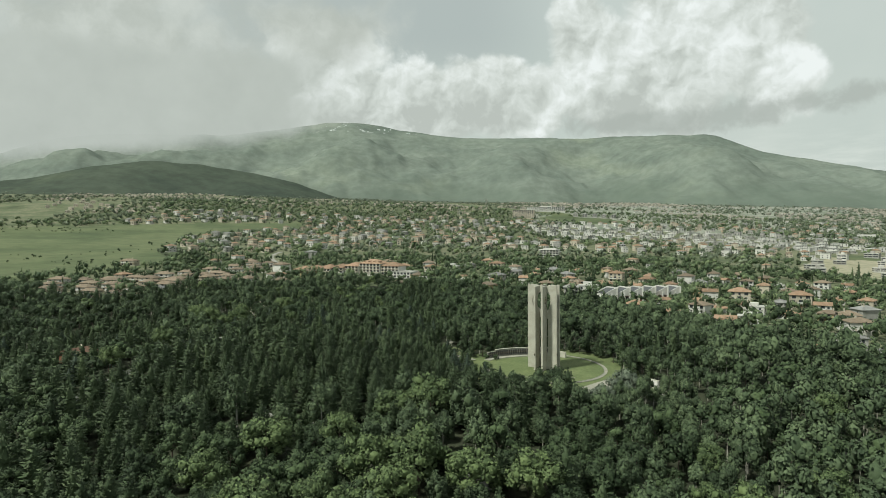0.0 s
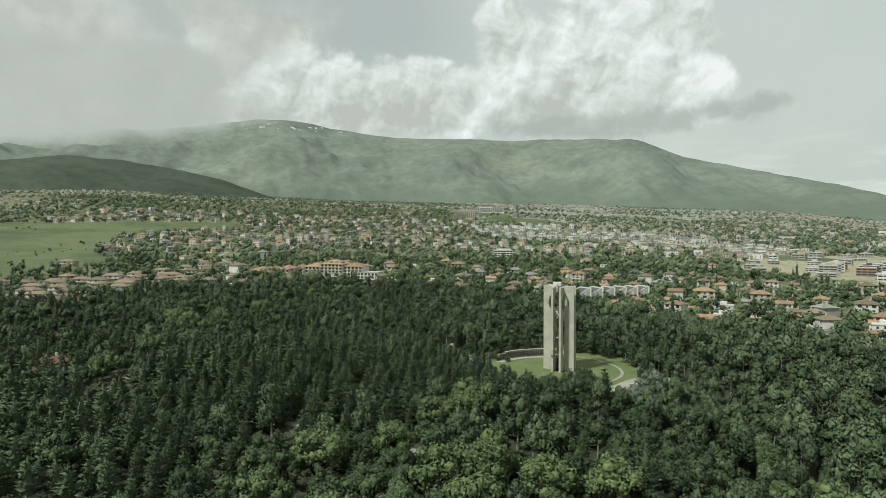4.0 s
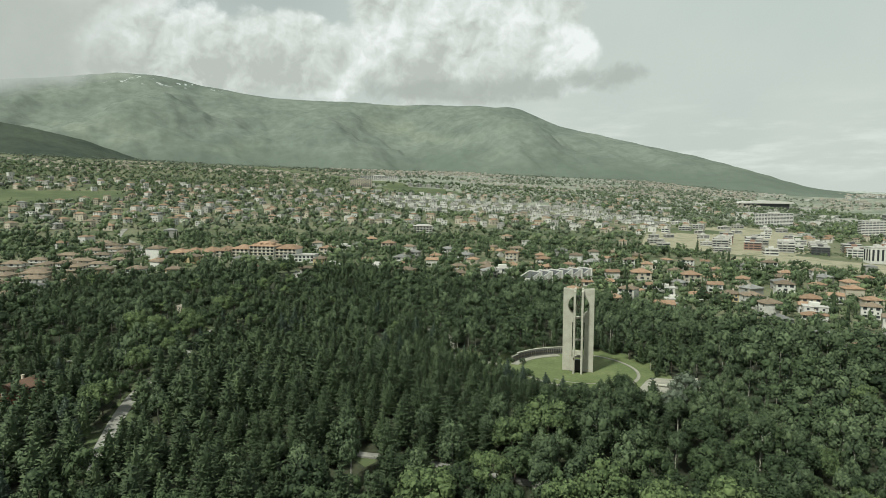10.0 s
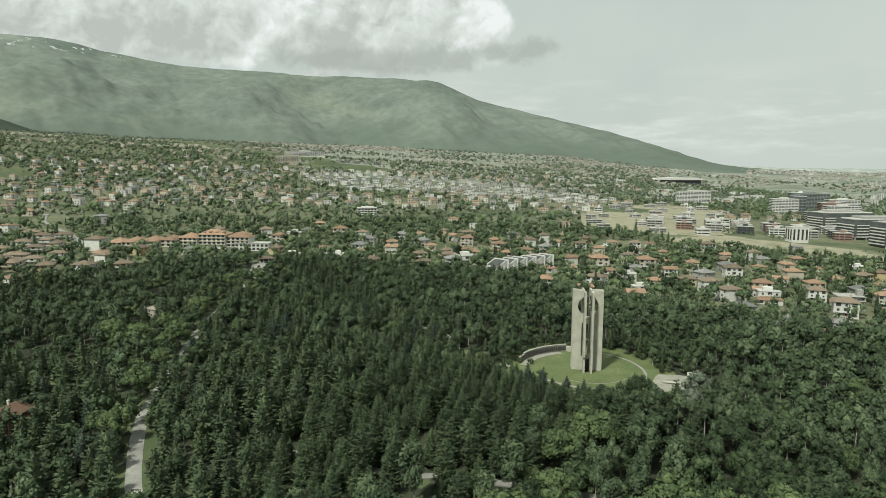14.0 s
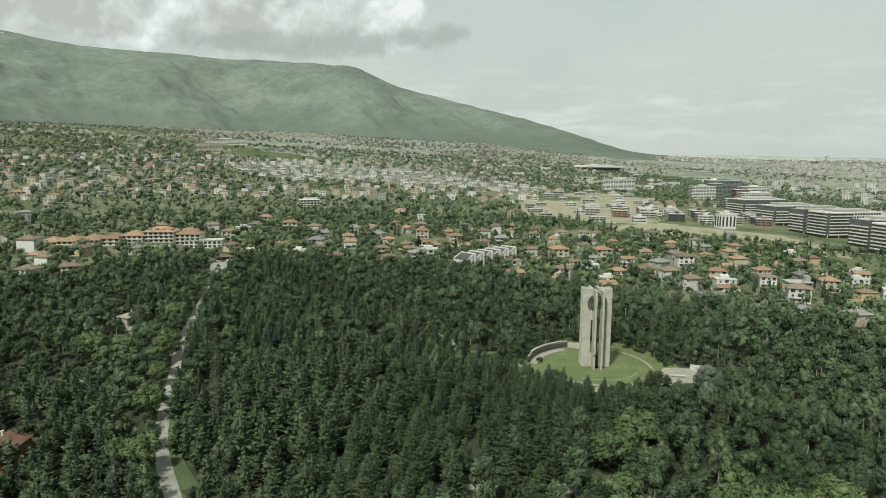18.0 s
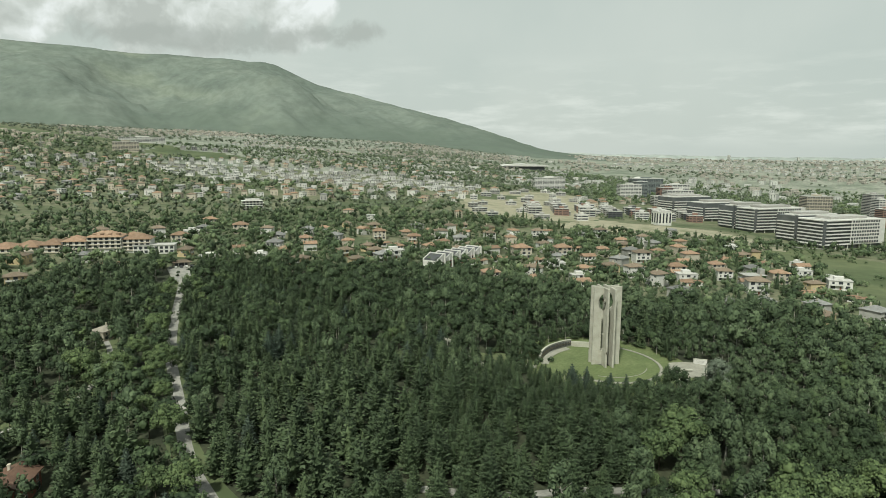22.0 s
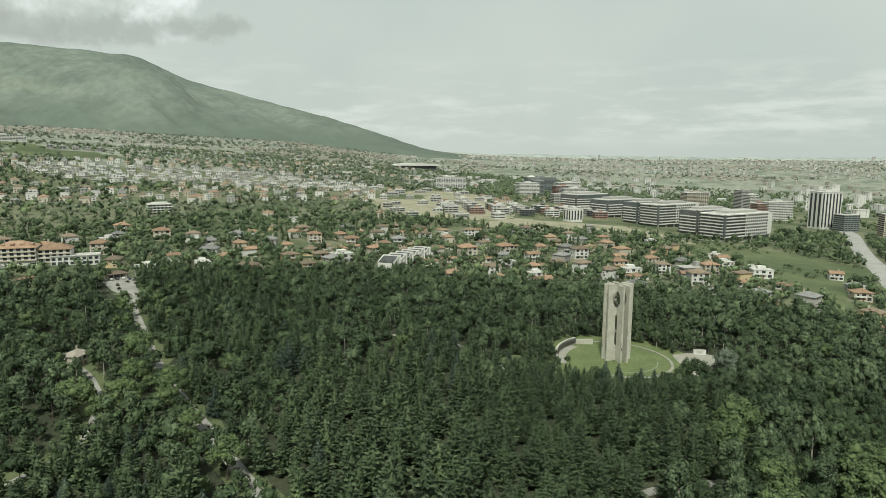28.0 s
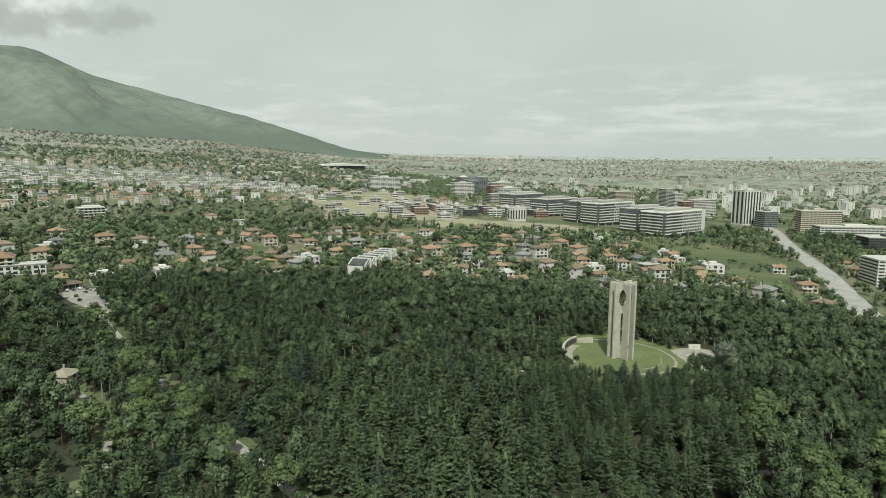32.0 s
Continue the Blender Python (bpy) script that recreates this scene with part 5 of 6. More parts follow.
# the estate of broad tiled roofs on the slope
estate = house("white estate house under a broad stepped brown tile roof", 17, 11, 2, "hip", "white", "brown_tile", True, False)
estate_low = house("cream estate house under a low wide brown tile roof", 20, 11, 2, "hip", "cream", "brown_tile", True, False)
for ob, w_ in ((estate, 17), (estate_low, 20)):
    skirt = hip_roof(w_, 11, 0.7, 1.3, 0.2)
    bmesh.ops.translate(skirt, verts=skirt.verts, vec=(0, 0, 2.6))
    part("eave", skirt, M["brown_tile"], ob)
for i, (x, y) in enumerate(((-326, 538), (-350, 591), (-328, 593), (-253, 488), (-262, 520), (-299, 540), (-292, 616), (-242, 565), (-263, 664), (-225, 622), (-220, 694), (-236, 640), (-250, 610), (-233, 779), (-215, 735), (-369, 764), (-272, 500), (-285, 560), (-310, 570), (-312, 512), (-199, 660), (-247, 590), (-205, 765), (-232, 720), (-265, 585), (-275, 640))):
    if lots.free(x, y, 15):
        stand(estate if i % 3 else estate_low, x, y, -12 + 5 * math.sin(i * 2.1) + (90 if i % 5 == 4 else 0), 0.92 if i % 2 else 0.82)
        lots.take(x, y, 15)
        spots.take(x, y, 18)


for i, (x, y) in enumerate(((-338, 560), (-312, 545), (-300, 590), (-276, 545), (-262, 548), (-285, 525), (-240, 505), (-252, 640), (-228, 655), (-214, 640), (-246, 690), (-206, 715), (-222, 760), (-310, 605), (-275, 610), (-340, 525))):
    if lots.free(x, y, 14):
        stand(estate_low if i % 3 else estate, x, y, -14 + 6 * math.sin(i * 1.7) + (90 if i % 4 == 3 else 0), 0.78 if i % 2 else 0.88)
        lots.take(x, y, 14)
        spots.take(x, y, 17)


def in_view(x, y):
    a = np.degrees(np.arctan2(x + 160, y - 60))
    return (a > -40) & (a < 96)


def in_fields(x, y):
    """Whether places lie on pasture or on the meadows of the mountain's foot."""
    hit = inside(x, y, FIELD)
    for far_field in FAR_FIELDS:
        hit = hit | inside(x, y, far_field)
    return hit


def open_ground(x, y, margin=0.0):
    """Where neither wood, pasture nor the office park lies."""
    return ~(inside(x, y, FOREST) | in_fields(x, y) | inside(x, y, MEADOW) | inside(x, y, OFFICES) | inside(x, y, PALE_LAND)
             | (off_line(x, y, BOULEVARD) < 14) | (off_line(x, y, HOTEL_LINE) < 21) | (off_line(x, y, LANE) < 5 + margin) | (off_line(x, y, STREET) < 6 + margin))


OFFICE_SITES = ((683, 408), (705, 453), (760, 527), (767, 567), (830, 645), (900, 742))
OFFICES = [(540, 560), (610, 395), (720, 360), (860, 400), (1000, 560), (1060, 800), (900, 900), (720, 830), (560, 720), (450, 760), (470, 640)]
BOULEVARD = [(1500, 420), (1180, 352), (985, 322), (892, 298), (653, 256), (462, 213), (349, 191), (260, 168), (120, 100)]
LANE = [(430, 610), (520, 545), (585, 480), (612, 425), (640, 392), (700, 362)]
STREET = [(-198, 700), (-190, 740), (-205, 800), (-235, 888), (-240, 960)]
WHITE_TOWN = [(270, 1330), (500, 1270), (690, 1110), (800, 1130), (860, 1250), (720, 1500), (480, 1640), (270, 1680), (190, 1500)]
HOTEL = (-75.0, 698.0)
HOTEL_LINE = [(-150, 726), (-95, 697), (-45, 671)]
for x, y, r in ((HOTEL[0], HOTEL[1], 55), (-125, 728, 40), (-40, 684, 30), (160, 532, 50), (154, 932, 30), (317, 345, 18), (440, 185, 40)):
    lots.take(x, y, r)
    spots.take(x, y, r)

# the nearer gardens: each house a thing
count = 0
hx, hy = rng.uniform(-420, 760, 4200), rng.uniform(120, 1050, 4200)
good = open_ground(hx, hy, 6) & in_view(hx, hy) & (np.hypot(hx - TOWER[0], hy - TOWER[1]) < 760)
order = np.argsort(np.hypot(hx[good] - TOWER[0], hy[good] - TOWER[1]))
weights = (0, 0, 1, 2, 3, 3, 4, 4, 4, 5, 6, 7, 7)
for x, y in zip(hx[good][order], hy[good][order]):
    if off_line(x, y, FOREST + FOREST[:1]) < 10 or not lots.free(x, y, 29):
        continue
    if noise.noise((x * 0.012, y * 0.012, 2.2)) < -0.28:
        continue
    lots.take(x, y, 29)
    spots.take(float(x), float(y), 12)
    if count < 150:
        stand(HOUSES[weights[int(rng.integers(len(weights)))]], float(x), float(y), float(rng.normal(-25, 14) + rng.choice((0, 90, 180))), float(rng.uniform(0.85, 1.15)))
    count += 1
print("near houses", count)


# ---------------------------------------------------------------- the far town, too many houses to count
def lump_house(g, w_, d_, h, rise):
    """Walls, eaves, roof and dark window strips of a far house: points, quads and the slot of each face."""
    x, y = w_ / 2, d_ / 2
    v = [(-x, -y, -4), (x, -y, -4), (x, y, -4), (-x, y, -4), (-x, -y, h), (x, -y, h), (x, y, h), (-x, y, h)]
    q = [(0, 1, 5, 4), (1, 2, 6, 5), (2, 3, 7, 6), (3, 0, 4, 7)]
    s = [0, 0, 0, 0]
    o = 0.6
    v += [(-x - o, -y - o, h), (x + o, -y - o, h), (x + o, y + o, h), (-x - o, y + o, h)]
    if rise > 0:
        r = max(0.4, x - y)
        v += [(-r, -0.01, h + rise), (r, -0.01, h + rise), (r, 0.01, h + rise), (-r, 0.01, h + rise)]
    else:
        v += [(-x - o, -y - o, h + 0.5), (x + o, -y - o, h + 0.5), (x + o, y + o, h + 0.5), (-x - o, y + o, h + 0.5)]
    q += [(8, 9, 13, 12), (9, 10, 14, 13), (10, 11, 15, 14), (11, 8, 12, 15), (12, 13, 14, 15)]
    s += [1] * 5
    # windows: dark panes set on each wall
    for f in range(max(1, int(h // 2.9))):
        z0 = f * 2.9 + 0.9
        for k in (-1, 1):
            for px, py, ax in ((k * x * 0.5, -y - 0.04, 0), (k * x * 0.5, y + 0.04, 0), (-x - 0.04, k * y * 0.5, 1), (x + 0.04, k * y * 0.5, 1)):
                n = len(v)
                e = 0.9
                v += [(px - (0 if ax else e), py - (e if ax else 0), z0), (px + (0 if ax else e), py + (e if ax else 0), z0), (px + (0 if ax else e), py + (e if ax else 0), z0 + 1.4), (px - (0 if ax else e), py - (e if ax else 0), z0 + 1.4)]
                q.append((n, n + 1, n + 2, n + 3))
                s.append(2)
    return np.array(v, float), np.array(q), np.array(s)


def far_houses(name, label, spots_list, walls, roof, sizes, rises, floors, seed):
    g = np.random.default_rng(seed)
    vs, qs, ss, n = [], [], [], 0
    for x, y in spots_list:
        w_, d_ = g.uniform(*sizes), g.uniform(sizes[0] * 0.85, sizes[1] * 0.85)
        v, q, s = lump_house(g, max(w_, d_), min(w_, d_), 2.9 * g.integers(*floors), g.uniform(*rises))
        t = radians(g.normal(-25, 18) + g.choice((0, 90)))
        c, sn = math.cos(t), math.sin(t)
        v = np.c_[v[:, 0] * c - v[:, 1] * sn + x, v[:, 0] * sn + v[:, 1] * c + y, v[:, 2] + ground(x, y) + 0.4]
        vs.append(v)
        qs.append(q + n)
        ss.append(s)
        n += len(v)
    if vs:
        me = raw_mesh(name, np.concatenate(vs), None, np.concatenate(qs), (M[walls], M[roof], M["glass"]), None, np.concatenate(ss))
        tagged(new(name, me), label, "houses", kind="stuff")


def sow(n, x0, x1, y0, y1, gap, keep, book):
    """Places at least gap apart on which keep() holds."""
    got = []
    px, py = rng.uniform(x0, x1, n), rng.uniform(y0, y1, n)
    sel = keep(px, py)
    for x, y in zip(px[sel], py[sel]):
        if book.free(x, y, gap):
            book.take(x, y, gap)
            got.append((float(x), float(y)))
    return got


def patch(x, y, scale, seed):
    return np.array([noise.noise((a * scale, b * scale, seed)) for a, b in zip(x, y)])


far_lots = Scatter(40.0)
for key, items in lots.grid.items():
    for x, y, r in items:
        far_lots.take(x, y, r)
suburb = sow(14000, -700, 1150, 500, 1750, 31, lambda x, y: open_ground(x, y, 4) & in_view(x, y) & ~inside(x, y, WHITE_TOWN) & (np.hypot(x - TOWER[0], y - TOWER[1]) > 560) & (patch(x, y, 0.004, 3.3) > -0.22 - 0.0), far_lots)
white = sow(4000, 180, 880, 1100, 1700, 23, lambda x, y: inside(x, y, WHITE_TOWN), far_lots)
for i, (walls, roof, rises, label) in enumerate((("cream", "tile", (1.8, 2.8), "cream houses with clay tile roofs"), ("white", "tile", (1.8, 2.8), "white houses with orange tile roofs"), ("grey", "grey_tile", (1.6, 2.6), "grey houses with grey roofs"), ("cream", "brown_tile", (1.8, 2.8), "cream houses with brown roofs"), ("white", "roof_flat", (0, 0.001), "white flat-roofed houses"))):
    far_houses("suburb_houses", "far suburb of " + label + " among trees", suburb[i::5], walls, roof, (9, 15), rises, (2, 4), 100 + i)
far_houses("new_houses", "dense new estate of white houses with dark flat roofs", white[::3], "white", "grey_tile", (11, 20), (0, 0.001), (1, 3), 110)
far_houses("new_houses", "dense new estate of grey flat-roofed houses", white[1::3], "grey", "roof_flat", (11, 20), (0, 0.001), (1, 3), 111)
far_houses("new_houses", "dense new estate of white houses with low pale roofs", white[2::3], "white", "roof_flat", (11, 20), (0.8, 1.5), (1, 3), 112)
print("suburb", len(suburb), "white", len(white))


PYLONS = ((145, 2165), (334, 2210), (44, 1806))

# ---------------------------------------------------------------- trees among the houses
def low_tree(seed, h, r, lobes, per, size):
    return broad(seed, h, r, 0.6, lobes, per, size, 0.56)


GARDEN = [low_tree(200 + i, 8.5, 4.0, 5, 48, 0.68) for i in range(5)]
GARDEN_TALL = [conifer(210 + i, 13, 2.6, 60, 1.0, 0.05, 0.3) for i in range(2)]
GROVE = [low_tree(220 + i, 8.5, 6.5, 3, 12, 1.7) for i in range(5)]


def mass_of(name, label, places, templates, mat, smin, smax):
    vs, os_, ts, qs, tints, n = [], [], [], [], [], 0
    for i, (x, y) in enumerate(places):
        tpl = templates[i % len(templates)]
        s = smin + (smax - smin) * rng.uniform() ** 1.5
        t = rng.uniform(0, math.tau)
        c, sn = math.cos(t) * s, math.sin(t) * s
        k = rng.uniform(0.8, 1.25)
        v = np.c_[tpl.v[:, 0] * c - tpl.v[:, 1] * sn + x, tpl.v[:, 0] * sn + tpl.v[:, 1] * c + y, tpl.v[:, 2] * s * k + ground(x, y) - 0.3]
        vs.append(v)
        os_.append(np.c_[tpl.o[:, 0] * c / s - tpl.o[:, 1] * sn / s, tpl.o[:, 0] * sn / s + tpl.o[:, 1] * c / s, tpl.o[:, 2]])
        ts.append(tpl.t + n)
        qs.append(tpl.q + n)
        tints.append(np.full(len(v), rng.uniform()))
        n += len(v)
    if vs:
        tagged(new(name, raw_mesh(name, np.concatenate(vs), np.concatenate(ts), np.concatenate(qs), (M[mat],), np.concatenate(tints), outward=np.concatenate(os_))), label, "trees", kind="stuff")


# bushes and lone trees on the pasture
bx, by = rng.uniform(-1300, -330, 1600), rng.uniform(600, 1600, 1600)
sel = inside(bx, by, FIELD) & (patch(bx, by, 0.006, 4.4) > 0.18)
mass_of("pasture_bushes", "scattered dark bushes on the pasture", list(zip(bx[sel], by[sel])), GARDEN, "leaf", 0.2, 0.55)

# scrub on the meadow and round the office park
sx, sy = rng.uniform(260, 1080, 5200), rng.uniform(180, 920, 5200)
sel = (inside(sx, sy, MEADOW) & (patch(sx, sy, 0.012, 6.1) > 0.12)) | (inside(sx, sy, OFFICES) & ~inside(sx, sy, BARE) & (patch(sx, sy, 0.02, 7.7) > 0.1))
for ox, oy in OFFICE_SITES:
    sel &= np.hypot(sx - ox, sy - oy) > 58
mass_of("scrub", "low green scrub and young trees on the meadow", list(zip(sx[sel], sy[sel])), GARDEN, "garden", 0.25, 0.75)

grow = Scatter(12.0)
for items in spots.grid.values():
    for x, y, r in items:
        if not bool(inside(x, y, FOREST)):
            grow.take(x, y, min(r, 22))
near_trees = sow(42000, -620, 900, 120, 1100, 7.0, lambda x, y: open_ground(x, y) & in_view(x, y) & (np.hypot(x, y) < 900) & (patch(x, y, 0.010, 9.1) > -0.42), grow)
mass_of("garden_trees", "broadleaf garden trees between the houses", near_trees[::2], GARDEN, "garden", 0.5, 1.4)
mass_of("garden_trees", "pale green garden trees between the houses", near_trees[1::4], GARDEN, "pale", 0.5, 1.35)
mass_of("garden_trees", "dark green garden trees between the houses", near_trees[3::8], GARDEN, "leaf", 0.6, 1.5)
mass_of("garden_firs", "dark firs between the houses", near_trees[7::8], GARDEN_TALL, "pine", 0.7, 1.2)
far_grow = Scatter(20.0)
far_trees = sow(34000, -900, 1700, 500, 2100, 12.5, lambda x, y: open_ground(x, y) & in_view(x, y) & ~inside(x, y, WHITE_TOWN) & (np.hypot(x, y) >= 900) & (np.hypot(x, y) < 2300) & (patch(x, y, 0.006, 9.1) > -0.38), far_grow)
mass_of("far_groves", "groves of haze-paled broadleaf trees in the far suburb", far_trees[::2], GROVE, "hazed_leaf", 0.4, 1.2)
mass_of("far_groves", "dark green groves in the far suburb", far_trees[1::2], GROVE, "garden", 0.4, 1.2)
print("garden trees", len(near_trees), "groves", len(far_trees))

# ---------------------------------------------------------------- roads
ribbon("road", ROAD, 4.6, M["gravel_road"], 0.12, "narrow worn grey park road between the trees")
ribbon("footpath", FOOTPATH, 3.0, M["paving"], 0.13, "pale footpath through the wood", "path")
ribbon("track", TRACK, 2.4, M["gravel_road"], 0.13, "grey lane between the trees", "path")
ribbon("track", LOWER, 3.4, M["gravel_road"], 0.14, "pale track under the trees", "path")
ribbon("boulevard", BOULEVARD, 19.0, M["asphalt"], 0.3, "broad pale boulevard", "road")
ribbon("median", BOULEVARD, 1.8, M["lawn"], 0.42, "narrow grass strip along the middle of the boulevard", "verge")
ribbon("lane", LANE, 5.0, M["gravel_road"], 0.3, "pale lane along the grass terrace", "road")
ribbon("street", STREET, 6.0, M["gravel_road"], 0.3, "pale street climbing the estate", "road")
lot = prism([(-62, 545), (-55, 541), (-46, 560), (-36, 580), (-30, 600), (-36, 611), (-54, 608), (-60, 580)], 0, 1)
for v in lot.verts:
    v.co.z = ground(v.co.x, v.co.y) + (0.2 if v.co.z > 0.5 else -1.0)
tagged(part("parking_lot", lot, M["gravel_road"]), "pale grey parking lot at the end of the road", "parking lot", kind="structure")


# ---------------------------------------------------------------- cars
def car(label, mat, name="car"):
    root = empty(name, pose(0, 0, 0), label, "car", "cars on the parking lot")
    bm = bmesh.new()
    prof = [(-2.1, 0.35), (2.1, 0.35), (2.15, 0.75), (1.3, 0.95), (0.6, 1.42), (-1.2, 1.45), (-1.95, 0.98), (-2.15, 0.8)]
    prism(prof, -0.85, 0.85, bm, Matrix(((1, 0, 0, 0), (0, 0, 1, 0), (0, 1, 0, 0), (0, 0, 0, 1))))
    bmesh.ops.recalc_face_normals(bm, faces=bm.faces)
    part("body", bm, mat, root)
    part("windows", box(-1.45, 0.85, -0.865, 0.865, 1.0, 1.3, bevel=0.08), M["glass"], root)
    for x in (-1.3, 1.3):
        for y in (-0.8, 0.8):
            bm = bmesh.new()
            bmesh.ops.create_cone(bm, cap_ends=True, segments=12, radius1=0.33, radius2=0.33, depth=0.2, matrix=pose(x, y, 0.33, 90))
            part("wheel", bm, M["dark_metal"], root)
    return root


CARS = [car("dark grey car parked on the lot", M["dark_metal"]), car("white car parked on the lot", M["white"]), car("light grey car parked on the lot", M["grey"])]
first = set()
for i in range(14):
    x, y, turn = (-31.5 - 0.6 * (i % 9), 578 + 3.1 * (i % 9), -15) if i < 9 else (-52 + 4 * (i - 9), 607.5, 80)
    k = (0, 1, 0, 2, 0, 0, 1, 2, 0, 0, 2, 0, 1, 0)[i]
    m = pose(x, y, ground(x, y) + 0.25, 0, 0, turn)
    if k in first:
        copy_thing(CARS[k], m)
    else:
        first.add(k)
        CARS[k].matrix_basis = m

# ---------------------------------------------------------------- sawtooth terrace houses
for i in range(6):
    x, y = 131 + 11.2 * i, 520 + 3.3 * i
    unit_ob = empty("terrace_house", pose(x, y, ground(x, y) + 0.3, 0, 0, 16.5), "white terrace house with a dark sawtooth roof and red-brown boards", "house", "sawtooth terrace")
    prof = [(-5.0, -3), (5.3, -3), (5.3, 11.4), (4.5, 12.1), (-5.0, 8.0)]
    up = Matrix(((1, 0, 0, 0), (0, 0, 1, 0), (0, 1, 0, 0), (0, 0, 0, 1)))
    for y0 in (-7.3, 6.7):
        bm = prism(prof, y0, y0 + 0.7, None, up)
        bmesh.ops.recalc_face_normals(bm, faces=bm.faces)
        part("gable", bm, M["white"], unit_ob)
    part("wall", box(-4.99, 5.29, -6.39, 6.39, -3, 6.9), M["white"], unit_ob)
    bm = prism([(-4.6, 6.95), (4.4, 10.85), (4.4, 11.35), (-4.6, 7.45)], -6.55, 6.65, None, up)
    bmesh.ops.recalc_face_normals(bm, faces=bm.faces)
    part("roof", bm, M["dark_metal"], unit_ob)
    part("fin", box(4.75, 5.45, -8.4, 7.5, -3, 12.2, bevel=0.05), M["white"], unit_ob)
    for k in (0, 1):
        part("cladding", box(-3.9 + 4.6 * k, -0.4 + 4.6 * k, -7.42, -7.303, 0.3, 5.4), M["wood"], unit_ob)
        ob = new("window", WIDE_WINDOW)
        ob.parent = unit_ob
        ob.matrix_basis = pose(-2.1 + 4.6 * k, -7.44, 3.0)
    part("fin", box(0.1, 0.5, -8.2, -7.303, -2, 8.2), M["white"], unit_ob)

# ---------------------------------------------------------------- the hotel under tiled roofs
hotel = empty("hotel", pose(*HOTEL, ground(*HOTEL), 0, 0, -28), "long white hotel with stepped orange tile roofs and balconies", "hotel")


def hotel_block(x0, x1, y0, y1, h, rise, floors):
    w_ = x1 - x0
    body = part("wall", box(x0, x1, y0, y1, -4, h), M["white"], hotel)
    bm = hip_roof(w_, y1 - y0, rise, 1.0, 0.3)
    bmesh.ops.translate(bm, verts=bm.verts, vec=((x0 + x1) / 2, (y0 + y1) / 2, h + 0.003))
    part("roof", bm, M["tile"], hotel)
    for f in range(floors):
        z = h - (floors - f) * 3.1
        part("balcony", box(x0 + 0.3, x1 - 0.3, y0 - 1.0, y0 - 0.004, z, z + 0.9, bevel=0.03), M["cream"], hotel)
        n = int(w_ // 4)
        for k in range(n):
            ob = new("window", WIDE_WINDOW)
            ob.parent = hotel
            ob.matrix_basis = pose(x0 + (k + 0.5) * w_ / n, y0 - 0.02, z + 0.95)


hotel_block(-12, 14, -9, 9, 12.6, 4.4, 3)
hotel_block(14.1, 36, -7, 8, 10.2, 4.0, 3)
hotel_block(-30, -12.1, -11, 8, 9.6, 4.2, 3)
hotel_block(-46, -30.1, -14, 9, 7.6, 4.2, 2)
hotel_block(-64, -46.1, -16, 9, 6.4, 4.4, 1)
hotel_block(-82, -64.1, -16, 9, 5.4, 4.2, 1)
hotel_block(-98, -82.1, -14, 8, 4.6, 3.8, 1)
for k in range(4):
    part("dormer", box(-8 + 6 * k, -5.5 + 6 * k, -7, -2, 13.2, 15.6, bevel=0.1), M["tile"], hotel)
annex = empty("annex", pose(-42, 678, ground(-42, 678), 0, 0, -28), "low white flat-roofed annex with a grid of openings", "building")
part("wall", box(-16, 16, -6, 6, -4, 6.6), M["white"], annex)
part("roof", box(-16.5, 16.5, -6.5, 6.5, 6.603, 7.2, bevel=0.05), M["roof_flat"], annex)
for k in range(8):
    for f in range(2):
        ob = new("window", WIDE_WINDOW)
        ob.parent = annex
        ob.matrix_basis = pose(-14 + 4 * k, -6.02, 0.6 + 3.2 * f)

# gatehouse by the parking lot
gate = empty("gatehouse", pose(-42, 614, ground(-42, 614), 0, 0, -10), "small gatehouse with a dark sheet as entrance shade and a brown roof", "building")
part("wall", box(-6, 6, -2, 4, -1, 3.2), M["cream"], gate)
bm = hip_roof(14, 8, 1.6, 0.8)
bmesh.ops.translate(bm, verts=bm.verts, vec=(0, 0.5, 3.203))
part("roof", bm, M["brown_tile"], gate)
# a thin dark sheet on the solid wall paints the shade under the eaves
part("porch_shade", box(-4.5, 4.5, -2.1, -2.004, 0.2, 2.6), M["dark_metal"], gate)
for k in range(4):
    part("post", box(-6 + 4 * k - 0.15, -6 + 4 * k + 0.15, -3.4, -3.1, -0.5, 3.2), M["white"], gate)

# lone houses in the wood
lodge = house("old house with a pale grey-brown hipped roof among the trees", 13, 11, 2, "hip", "cream", "far_roof", False)
stand(lodge, -130, 455, 30, 0.75)
cabin = house("dark wooden house with a broad red-brown roof in the wood", 13, 10, 2, "gable", "wood", "red_roof", False)
stand(cabin, -184, 326, 60, 1.05)

# apartment block on the slope
apart = empty("apartment_block", pose(154, 932, ground(154, 932), 0, 0, -20), "white four-storey apartment block with wrapped balconies", "building")
part("wall", box(-13, 13, -7, 7, -4, 12.4), M["grey"], apart)
for f in range(4):
    part("balcony", box(-14.5, 14.5 - 2 * (f % 2), -8.5, 7.5, 3.1 * f + 2.6, 3.1 * f + 3.5, bevel=0.15), M["white"], apart)
    for k in range(6):
        ob = new("window", WIDE_WINDOW)
        ob.parent = apart
        ob.matrix_basis = pose(-11 + 4.4 * k, -7.02, 3.1 * f + 0.5)
part("roof", box(-9, 9, -6, 6, 12.5, 14.6, bevel=0.1), M["white"], apart)

